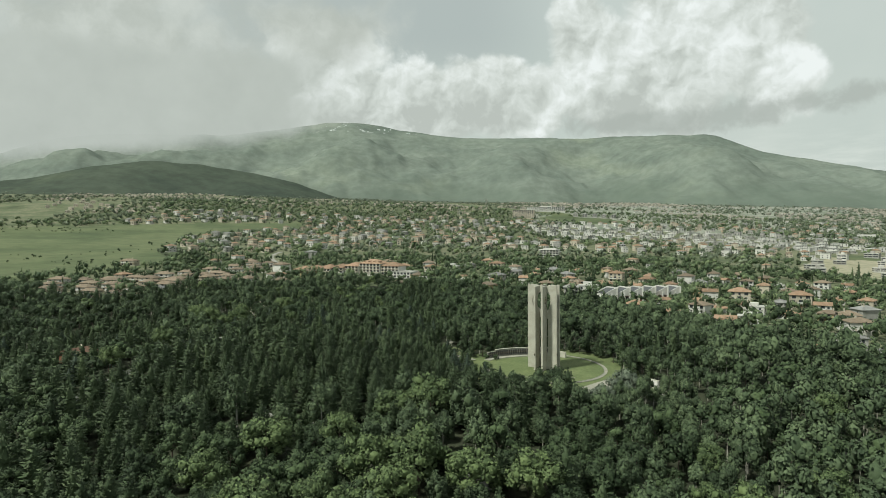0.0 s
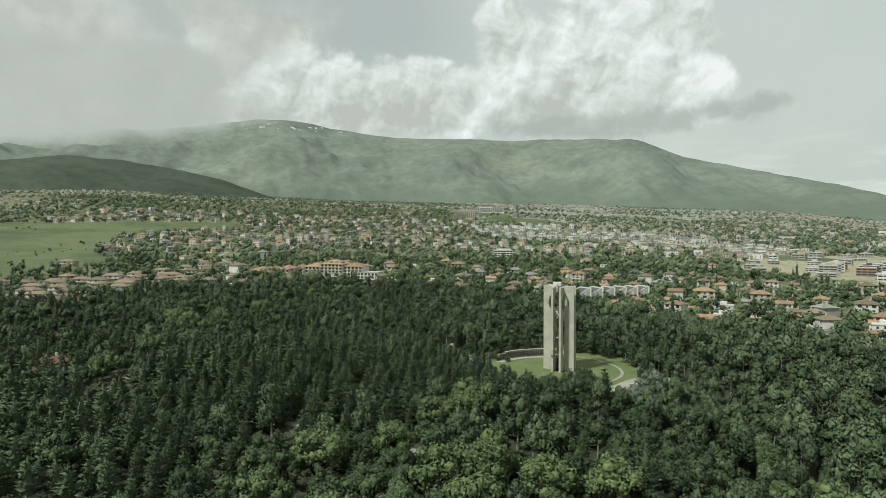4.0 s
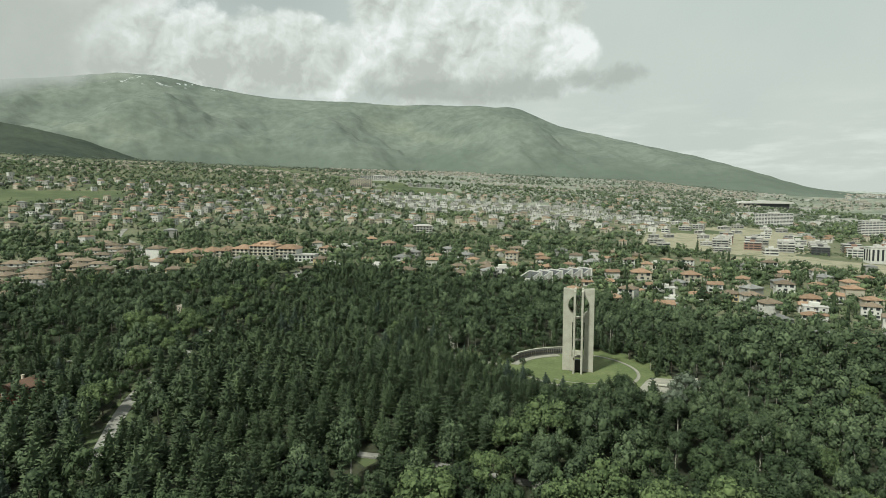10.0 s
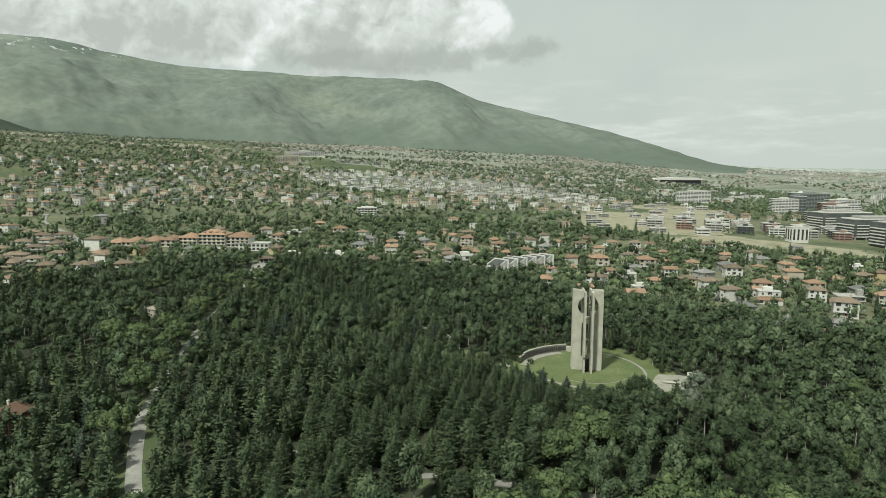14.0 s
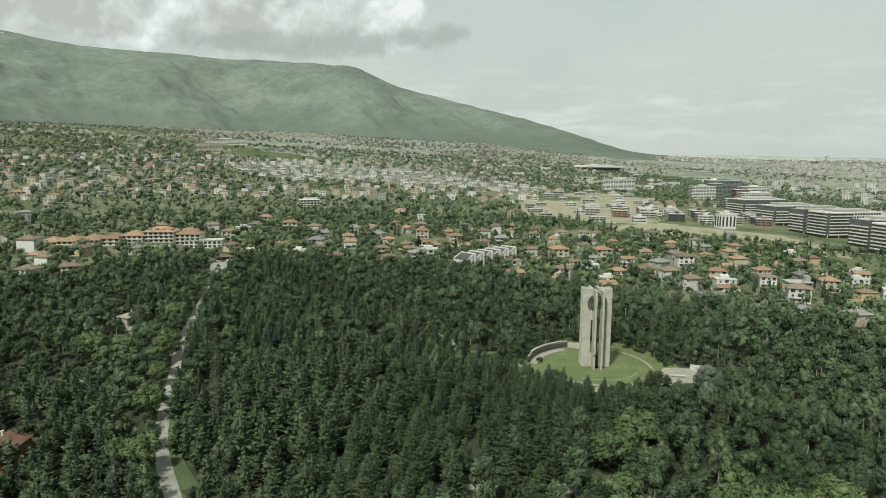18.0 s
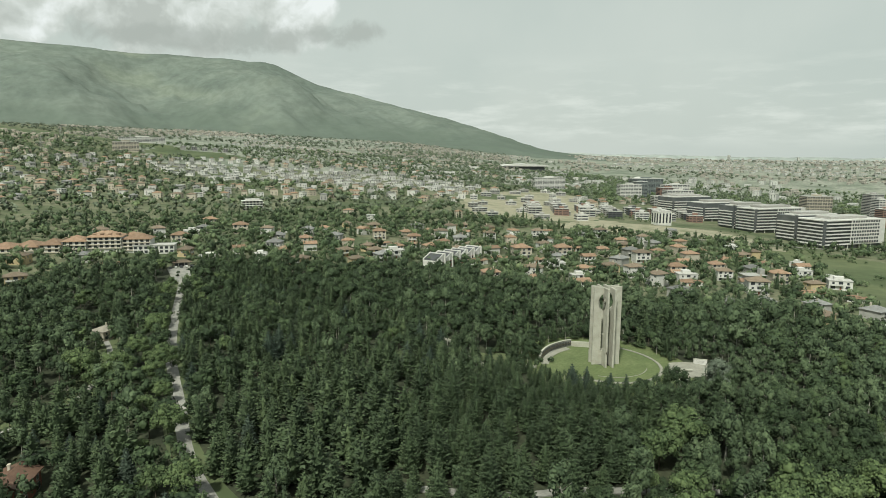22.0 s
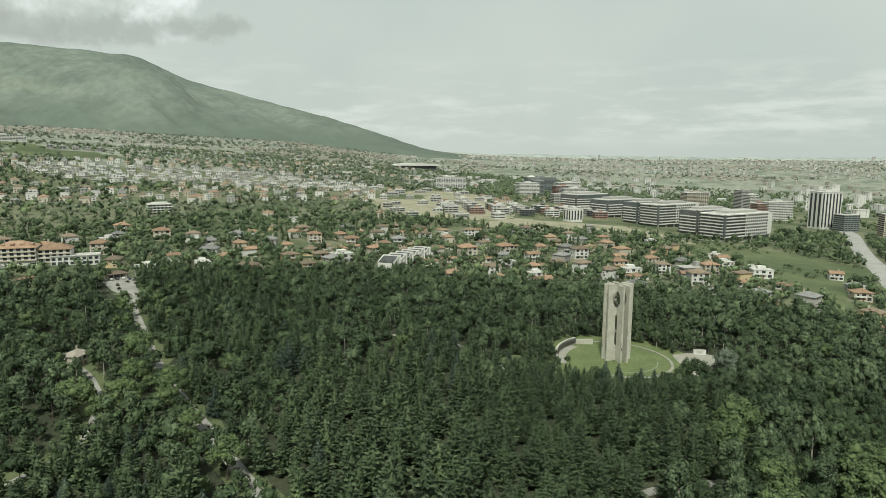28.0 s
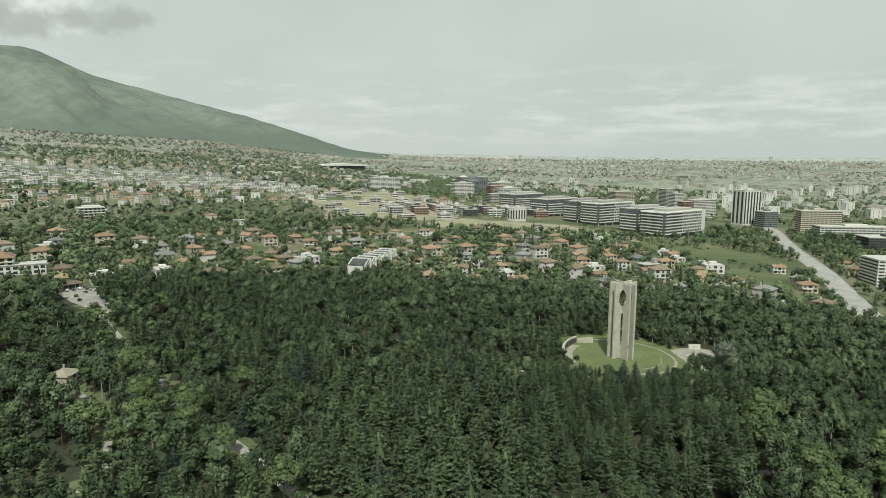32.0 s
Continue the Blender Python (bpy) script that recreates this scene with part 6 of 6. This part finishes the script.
# unfinished concrete building at the wood's edge
shell = empty("unfinished_building", pose(320, 345, ground(320, 345), 0, 0, -38), "unfinished grey concrete building with open floors", "building")
for f in range(4):
    part("slab", box(-9, 9, -7, 7, 3.1 * f - 0.3, 3.1 * f), M["grey"], shell)
    for x in (-8.4, -2.8, 2.8, 8.4):
        for y in (-6.4, 6.4):
            if f < 3:
                part("column", box(x - 0.25, x + 0.25, y - 0.25, y + 0.25, 3.1 * f + 0.003, 3.1 * f + 2.797), M["grey"], shell)
    if f < 3:
        part("wall", box(-5, 6, -3.5, 6.0, 3.1 * f + 0.003, 3.1 * f + 2.797), M["grey"], shell)
part("stair_tower", box(5.0, 8.9, -1.5, 3.0, 9.31, 13.5), M["grey"], shell)


# ---------------------------------------------------------------- office park
def office(label, x, y, turn, w_, d_, floors, chequer=True, step=0.0):
    """An office block of white floor bands round dark glass, with a chequered facade."""
    root = empty("office_block", pose(x, y, ground(x, y) + 1.0, 0, 0, turn), label, "office building", "office park")
    fh = 4.1
    part("podium", box(-w_ / 2 + 3, w_ / 2 - 3, -d_ / 2 + 3, d_ / 2 - 3, -8, fh), M["office_glass"], root, "recessed dark glass ground floor")
    part("core", box(-w_ / 2 + 1.6, w_ / 2 - 1.6, -d_ / 2 + 1.6, d_ / 2 - 1.6, fh + 0.003, fh * floors), M["office_glass"], root, "dark glass core")
    for f in range(1, floors + 1):
        inset = step * max(0, f - floors + 2)
        bm = box(-w_ / 2 + inset, w_ / 2, -d_ / 2 + inset, d_ / 2 - inset, fh * f - 0.4, fh * f + 0.95)
        bmesh.ops.bevel(bm, geom=[e for e in bm.edges if abs(e.verts[0].co.z - e.verts[1].co.z) > 0.5], offset=4.0, segments=4, affect="EDGES")
        part("floor_band", bm, M["white"], root)
    if chequer:
        part("facade", box(-w_ * 0.08, w_ / 2 - 2, -d_ / 2 - 0.5, -d_ / 2 - 0.004, fh + 1.3, fh * floors + 1.2), M["white"], root)
        n = int(w_ * 0.5 // 4.2)
        for f in range(1, floors):
            for k in range(n):
                ob = new("window", OFFICE_WINDOW)
                ob.parent = root
                ob.matrix_basis = pose(-w_ * 0.08 + 2.2 + k * 4.2 + (0.9 if f % 2 else 0.0), -d_ / 2 - 0.52, fh * f + 1.5)
    for k in range(6):
        part("column", box(-w_ / 2 + 2 + k * (w_ - 4) / 5 - 0.4, -w_ / 2 + 2 + k * (w_ - 4) / 5 + 0.4, -d_ / 2 + 1.0, -d_ / 2 + 1.8, -6, fh - 0.11), M["white"], root)
    part("roof", box(-w_ / 2 + 7.5, w_ / 2 - 4, -d_ / 2 + 7.5, d_ / 2 - 7.5, fh * floors + 1.0, fh * floors + 1.25), M["roof_flat"], root)
    part("roof_plant", box(-w_ * 0.3, w_ * 0.3, -d_ * 0.25, d_ * 0.25, fh * floors + 1.253, fh * floors + 4.2, bevel=0.2), M["grey"], root)
    return root


office("white-banded office block with a chequered window front", 683, 408, -20, 100, 42, 8)
office("white-banded glass office wing with open terraces", 705, 453, -20, 80, 34, 8, False, 3)
office("white-banded office block with a chequered window front", 760, 527, -20, 92, 40, 8)
office("white-banded glass office wing with open terraces", 767, 567, -20, 74, 34, 8, False, 3)
office("white-banded glass office block", 830, 645, -20, 88, 44, 7, False, 2)
office("white-banded glass office block", 900, 742, -20, 88, 46, 7, False, 2)


def slab(name, label, x, y, turn, w_, d_, h, wall="white", floors=None, strips=0, roof=True):
    """A block of flats or offices with rows of windows on all its sides."""
    root = empty(name, pose(x, y, ground(x, y) + 0.5, 0, 0, turn), label, "building", "city blocks")
    part("wall", box(-w_ / 2, w_ / 2, -d_ / 2, d_ / 2, -8, h), M[wall], root)
    part("roof", box(-w_ / 2 - 0.3, w_ / 2 + 0.3, -d_ / 2 - 0.3, d_ / 2 + 0.3, h + 0.003, h + 0.9), M["roof_flat"], root)
    part("lift_house", box(-w_ * 0.15, w_ * 0.15, -d_ * 0.2, d_ * 0.2, h + 0.903, h + 3.8), M[wall], root)
    if strips:
        for k in range(strips):
            x0 = -w_ / 2 + (k + 0.5) * w_ / strips
            part("window_strip", box(x0 - w_ / strips * 0.22, x0 + w_ / strips * 0.22, -d_ / 2 - 0.25, -d_ / 2 - 0.004, 3, h - 2), M["glass"], root)
        n = max(2, int(strips * d_ / w_))
        for k in range(n):
            y0 = -d_ / 2 + (k + 0.5) * d_ / n
            part("window_strip", box(-w_ / 2 - 0.25, -w_ / 2 - 0.004, y0 - d_ / n * 0.22, y0 + d_ / n * 0.22, 3, h - 2), M["glass"], root)
    else:
        fl = floors or int(h // 3.0)
        for f in range(fl):
            z = 1.0 + f * h / fl
            part("ribbon_window", box(-w_ / 2 + 0.8, w_ / 2 - 0.8, -d_ / 2 - 0.12, -d_ / 2 - 0.004, z, z + h / fl * 0.48), M["glass"], root)
            part("ribbon_window", box(-w_ / 2 - 0.12, -w_ / 2 - 0.004, -d_ / 2 + 0.8, d_ / 2 - 0.8, z, z + h / fl * 0.48), M["glass"], root)
        for k in range(1, int(w_ // 6)):
            part("pier", box(-w_ / 2 + k * 6 - 0.5, -w_ / 2 + k * 6 + 0.5, -d_ / 2 - 0.3, -d_ / 2 - 0.003, -2, h), M[wall], root)
    return root


slab("high_rise", "tall white tower block with dark window strips", 986, 352, -35, 40, 26, 60, "white", None, 6)
slab("low_block", "dark glass block beside the tower", 972, 318, -35, 30, 22, 26, "pale_glass")
slab("flats", "red and white blocks of flats", 1092, 446, -30, 60, 18, 34, "white")
slab("flats", "red brick block of flats", 1060, 470, -30, 24, 18, 30, "brick")
slab("flats", "beige stepped block of flats", 1271, 658, -30, 60, 24, 34, "cream")
slab("flats", "grey tower block of flats", 1290, 560, -30, 28, 24, 46, "grey")
slab("flats", "white rounded block of flats", 1200, 520, -30, 22, 20, 40, "white")
slab("offices", "beige office block by the boulevard", 945, 240, -62, 62, 22, 34, "cream")
slab("offices", "long white low office block by the boulevard", 880, 190, -62, 110, 26, 17, "white")
slab("offices", "dark glazed showroom by the boulevard", 745, 150, -62, 70, 30, 16, "dark_metal")
slab("warehouse", "large pale wrapped building by the boulevard", 462, 152, -62, 60, 30, 24, "white", 8)
slab("pale_block", "white cubic block with dark window strips", 655, 636, -25, 22, 18, 19, "white", None, 4)
slab("hospital", "large white slab building", 1010, 1165, -35, 74, 22, 30, "white")
slab("park_offices", "white and glass office building", 1080, 985, -35, 50, 26, 32, "white")
slab("park_offices", "dark glass office tower block", 1130, 990, -35, 26, 26, 38, "pale_glass")
slab("park_offices", "brick and glass office building", 1150, 930, -35, 44, 26, 30, "brick")
slab("park_offices", "white office building with glass bands", 1110, 880, -35, 60, 26, 28, "white")
slab("park_offices", "green glass office building", 1260, 1060, -35, 80, 30, 40, "pale_glass")
slab("park_offices", "white terraced office building", 1230, 960, -35, 60, 30, 34, "white")
slab("park_offices", "grey office building with flat roof", 1000, 840, -35, 60, 20, 20, "grey")
# sheds, halls and building sites on the pale land
g = np.random.default_rng(77)
shed_book = Scatter(60.0)
for i, (x, y) in enumerate(sow(700, 430, 960, 690, 1180, 56, lambda x, y: inside(x, y, PALE_LAND), shed_book)):
    slab("hall", ("low pale hall with a flat roof on bare ground", "white commercial building on bare ground", "grey shed with a flat roof on bare ground")[i % 3], x, y, -32 + 20 * math.sin(i), g.uniform(12, 24), g.uniform(9, 15), g.uniform(4, 8), ("grey", "white", "grey")[i % 3], 2)
# glass dome on its drum
dome = empty("dome_hall", pose(1330, 1130, ground(1330, 1130), 0, 0, 0), "pale round hall under a ribbed white dome", "building")
bm = bmesh.new()
bmesh.ops.create_cone(bm, cap_ends=True, segments=32, radius1=19, radius2=17, depth=34, matrix=pose(0, 0, 13))
part("drum", bm, M["white"], dome)
bm = bmesh.new()
bmesh.ops.create_uvsphere(bm, u_segments=32, v_segments=16, radius=15, matrix=pose(0, 0, 29) @ Matrix.Diagonal((1, 1, 0.7, 1)))
part("dome", bm, M["white"], dome)
arena = empty("arena", pose(1560, 1770, ground(1560, 1770), 0, 0, -35), "wide pale arena roof on a dark base", "building")
part("hall", box(-70, 70, -35, 35, -8, 11), M["dark_metal"], arena)
part("roof", prism([(-85, 12), (85, 12), (78, 17), (0, 22), (-78, 17)], -42, 42, None, Matrix(((1, 0, 0, 0), (0, 0, 1, 0), (0, 1, 0, 0), (0, 0, 0, 1)))), M["white"], arena)
slab("pale_hall", "pale yellow cubic hall on the slope", 232, 1860, -15, 60, 30, 22, "cream")
for i in range(5):
    slab("dark_block", "grey new block of flats on the slope", 395 + 27 * i, 1935 - 6 * i, -15, 14, 13, 9, "grey")
slab("school", "long white school building on the slope", 330, 2080, -10, 120, 16, 14, "white")

# brick and grey terraces below the offices
for r in range(4):
    for i in range(7):
        x, y = 560 + 32 * i + 22 * r, 800 - 27 * i + 22 * r
        slab("town_house", "narrow grey town house block with a dark roof", x, y, -40, 22, 11, 10 + (i * r) % 3, ("grey", "brick", "grey", "dark_metal", "white")[(i + 2 * r) % 5], 3)



def pylon_mast(x, y, h):
    """A lattice transmission tower: four leaning legs, rings of braces and three cross arms."""
    root = empty("transmission_tower", pose(x, y, ground(x, y), 0, 0, 20), "grey steel lattice transmission tower on the slope", "pylon", "transmission towers")
    for sx in (-1, 1):
        for sy in (-1, 1):
            bm = bmesh.new()
            lo, hi = [], []
            for dx, dy in ((-0.3, -0.3), (0.3, -0.3), (0.3, 0.3), (-0.3, 0.3)):
                lo.append(bm.verts.new((sx * 4 + dx, sy * 4 + dy, -1)))
                hi.append(bm.verts.new((sx * 0.6 + dx * 0.6, sy * 0.6 + dy * 0.6, h)))
            for i in range(4):
                bm.faces.new((lo[i], lo[(i + 1) % 4], hi[(i + 1) % 4], hi[i]))
            part("leg", bm, M["grey"], root)
    for k in range(1, 6):
        r = 4 - 3.4 * k / 6
        part("brace", box(-r, r, -0.15, 0.15, h * k / 6, h * k / 6 + 0.3, box(-0.15, 0.15, -r, r, h * k / 6 + 0.31, h * k / 6 + 0.6)), M["grey"], root)
    for z, r in ((h * 0.72, 5.5), (h * 0.84, 6.5), (h * 0.95, 4.5)):
        part("cross_arm", box(-r, r, -0.3, 0.3, z, z + 0.5), M["grey"], root)


for x, y in PYLONS:
    pylon_mast(x, y, 34)

# ---------------------------------------------------------------- the far city, too many blocks to count
city_lots = Scatter(80.0)


def far_blocks(name, label, n, az, rad, gap, wall, roof, sizes, heights, seed, keep=-0.1, scale=0.003):
    g = np.random.default_rng(seed)
    got = []
    a, r = np.radians(g.uniform(*az, n)), np.sqrt(g.uniform(rad[0] ** 2, rad[1] ** 2, n))
    px, py = EYES[0] + r * np.sin(a), EYES[1] + r * np.cos(a)
    for x, y in zip(px, py):
        if noise.noise((x * scale, y * scale, seed * 0.37)) > keep and not bool(in_fields(x, y)) and city_lots.free(x, y, gap):
            city_lots.take(x, y, gap)
            got.append((x, y))
    vs, qs, ss, m = [], [], [], 0
    for x, y in got:
        h = g.uniform(*heights)
        v, q, s = lump_house(g, g.uniform(*sizes), g.uniform(*sizes) * 0.6, h, 0 if roof == "roof_flat" else 2.4)
        t = radians(g.choice((-30, 60, 10)) + g.normal(0, 6))
        c, sn = math.cos(t), math.sin(t)
        vs.append(np.c_[v[:, 0] * c - v[:, 1] * sn + x, v[:, 0] * sn + v[:, 1] * c + y, v[:, 2] + ground(x, y)])
        qs.append(q + m)
        ss.append(s)
        m += len(v)
    if vs:
        tagged(new(name, raw_mesh(name, np.concatenate(vs), None, np.concatenate(qs), (M[wall], M[roof], M["glass"]), None, np.concatenate(ss))), label, "buildings", kind="stuff")


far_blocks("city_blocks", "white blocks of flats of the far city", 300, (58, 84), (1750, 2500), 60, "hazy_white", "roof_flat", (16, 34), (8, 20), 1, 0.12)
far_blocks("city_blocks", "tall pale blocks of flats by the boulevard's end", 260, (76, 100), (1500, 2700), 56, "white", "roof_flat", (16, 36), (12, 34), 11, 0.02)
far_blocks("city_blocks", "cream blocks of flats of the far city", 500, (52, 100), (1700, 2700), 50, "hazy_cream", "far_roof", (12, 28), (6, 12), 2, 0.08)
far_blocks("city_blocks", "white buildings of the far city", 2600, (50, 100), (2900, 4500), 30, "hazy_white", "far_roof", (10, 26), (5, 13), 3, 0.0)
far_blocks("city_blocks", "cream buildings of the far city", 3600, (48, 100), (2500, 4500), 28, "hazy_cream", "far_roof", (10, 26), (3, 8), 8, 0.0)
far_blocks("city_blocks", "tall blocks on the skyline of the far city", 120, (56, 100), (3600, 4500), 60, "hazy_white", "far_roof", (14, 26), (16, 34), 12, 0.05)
far_blocks("village_houses", "cream houses with haze-paled roofs on the mountain's foot", 3600, (8, 44), (2050, 3500), 20, "hazy_cream", "far_roof", (8, 14), (4, 7), 4, 0.06)
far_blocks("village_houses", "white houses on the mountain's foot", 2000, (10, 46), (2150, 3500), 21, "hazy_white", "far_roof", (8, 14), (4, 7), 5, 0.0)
far_blocks("village_houses", "pale houses of the villages on the slope", 1500, (-30, 8), (1700, 2900), 24, "cream", "far_roof", (8, 13), (4, 7), 6, 0.05)
far_blocks("sheds", "long pale sheds on the plain", 220, (34, 60), (1700, 3300), 90, "white", "roof_flat", (25, 70), (5, 9), 7, 0.1)


# woods and hedges on the far plain and slopes, haze in most leaf colours
def far_woods(name, label, n, az, rad, gap, mat, seed, keep, scale, smin, smax):
    g = np.random.default_rng(seed)
    book = Scatter(max(30.0, gap * 1.5))
    a, r = np.radians(g.uniform(*az, n)), np.sqrt(g.uniform(rad[0] ** 2, rad[1] ** 2, n))
    px, py = EYES[0] + r * np.sin(a), EYES[1] + r * np.cos(a)
    got = []
    for x, y in zip(px, py):
        if noise.noise((x * scale, y * scale, seed * 0.53)) > keep and not bool(in_fields(x, y)) and not bool(inside(x, y, OFFICES)) and book.free(x, y, gap):
            book.take(x, y, gap)
            got.append((x, y))
    mass_of(name, label, got, GROVE, mat, smin, smax)
    return len(got)


print("far woods", far_woods("far_woods", "haze-paled woods and hedges on the far plain", 2400, (28, 100), (1500, 2900), 20, "hazed_leaf", 31, 0.0, 0.0028, 0.7, 1.2),
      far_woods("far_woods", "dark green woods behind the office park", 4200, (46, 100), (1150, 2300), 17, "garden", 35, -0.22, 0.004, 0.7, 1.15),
      far_woods("far_woods", "haze-paled woods and hedges of the farthest plain", 4200, (28, 100), (2700, 4500), 22, "hazier_leaf", 34, 0.05, 0.0022, 0.6, 1.0),
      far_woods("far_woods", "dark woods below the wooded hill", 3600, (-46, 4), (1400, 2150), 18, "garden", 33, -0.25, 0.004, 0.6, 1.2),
      far_woods("far_woods", "haze-paled woods climbing to the wooded hill", 3000, (-46, 14), (2000, 2800), 19, "hazed_leaf", 36, -0.32, 0.004, 0.6, 1.1),
      far_woods("far_woods", "haze-paled woods at the foot of the mountain", 3200, (-46, 44), (2750, 3550), 20, "hazier_leaf", 37, -0.25, 0.004, 0.6, 1.1),
      far_woods("far_woods", "haze-paled woods on the foot of the mountain", 2400, (5, 44), (2000, 2900), 20, "hazed_leaf", 32, 0.0, 0.003, 0.7, 1.2))
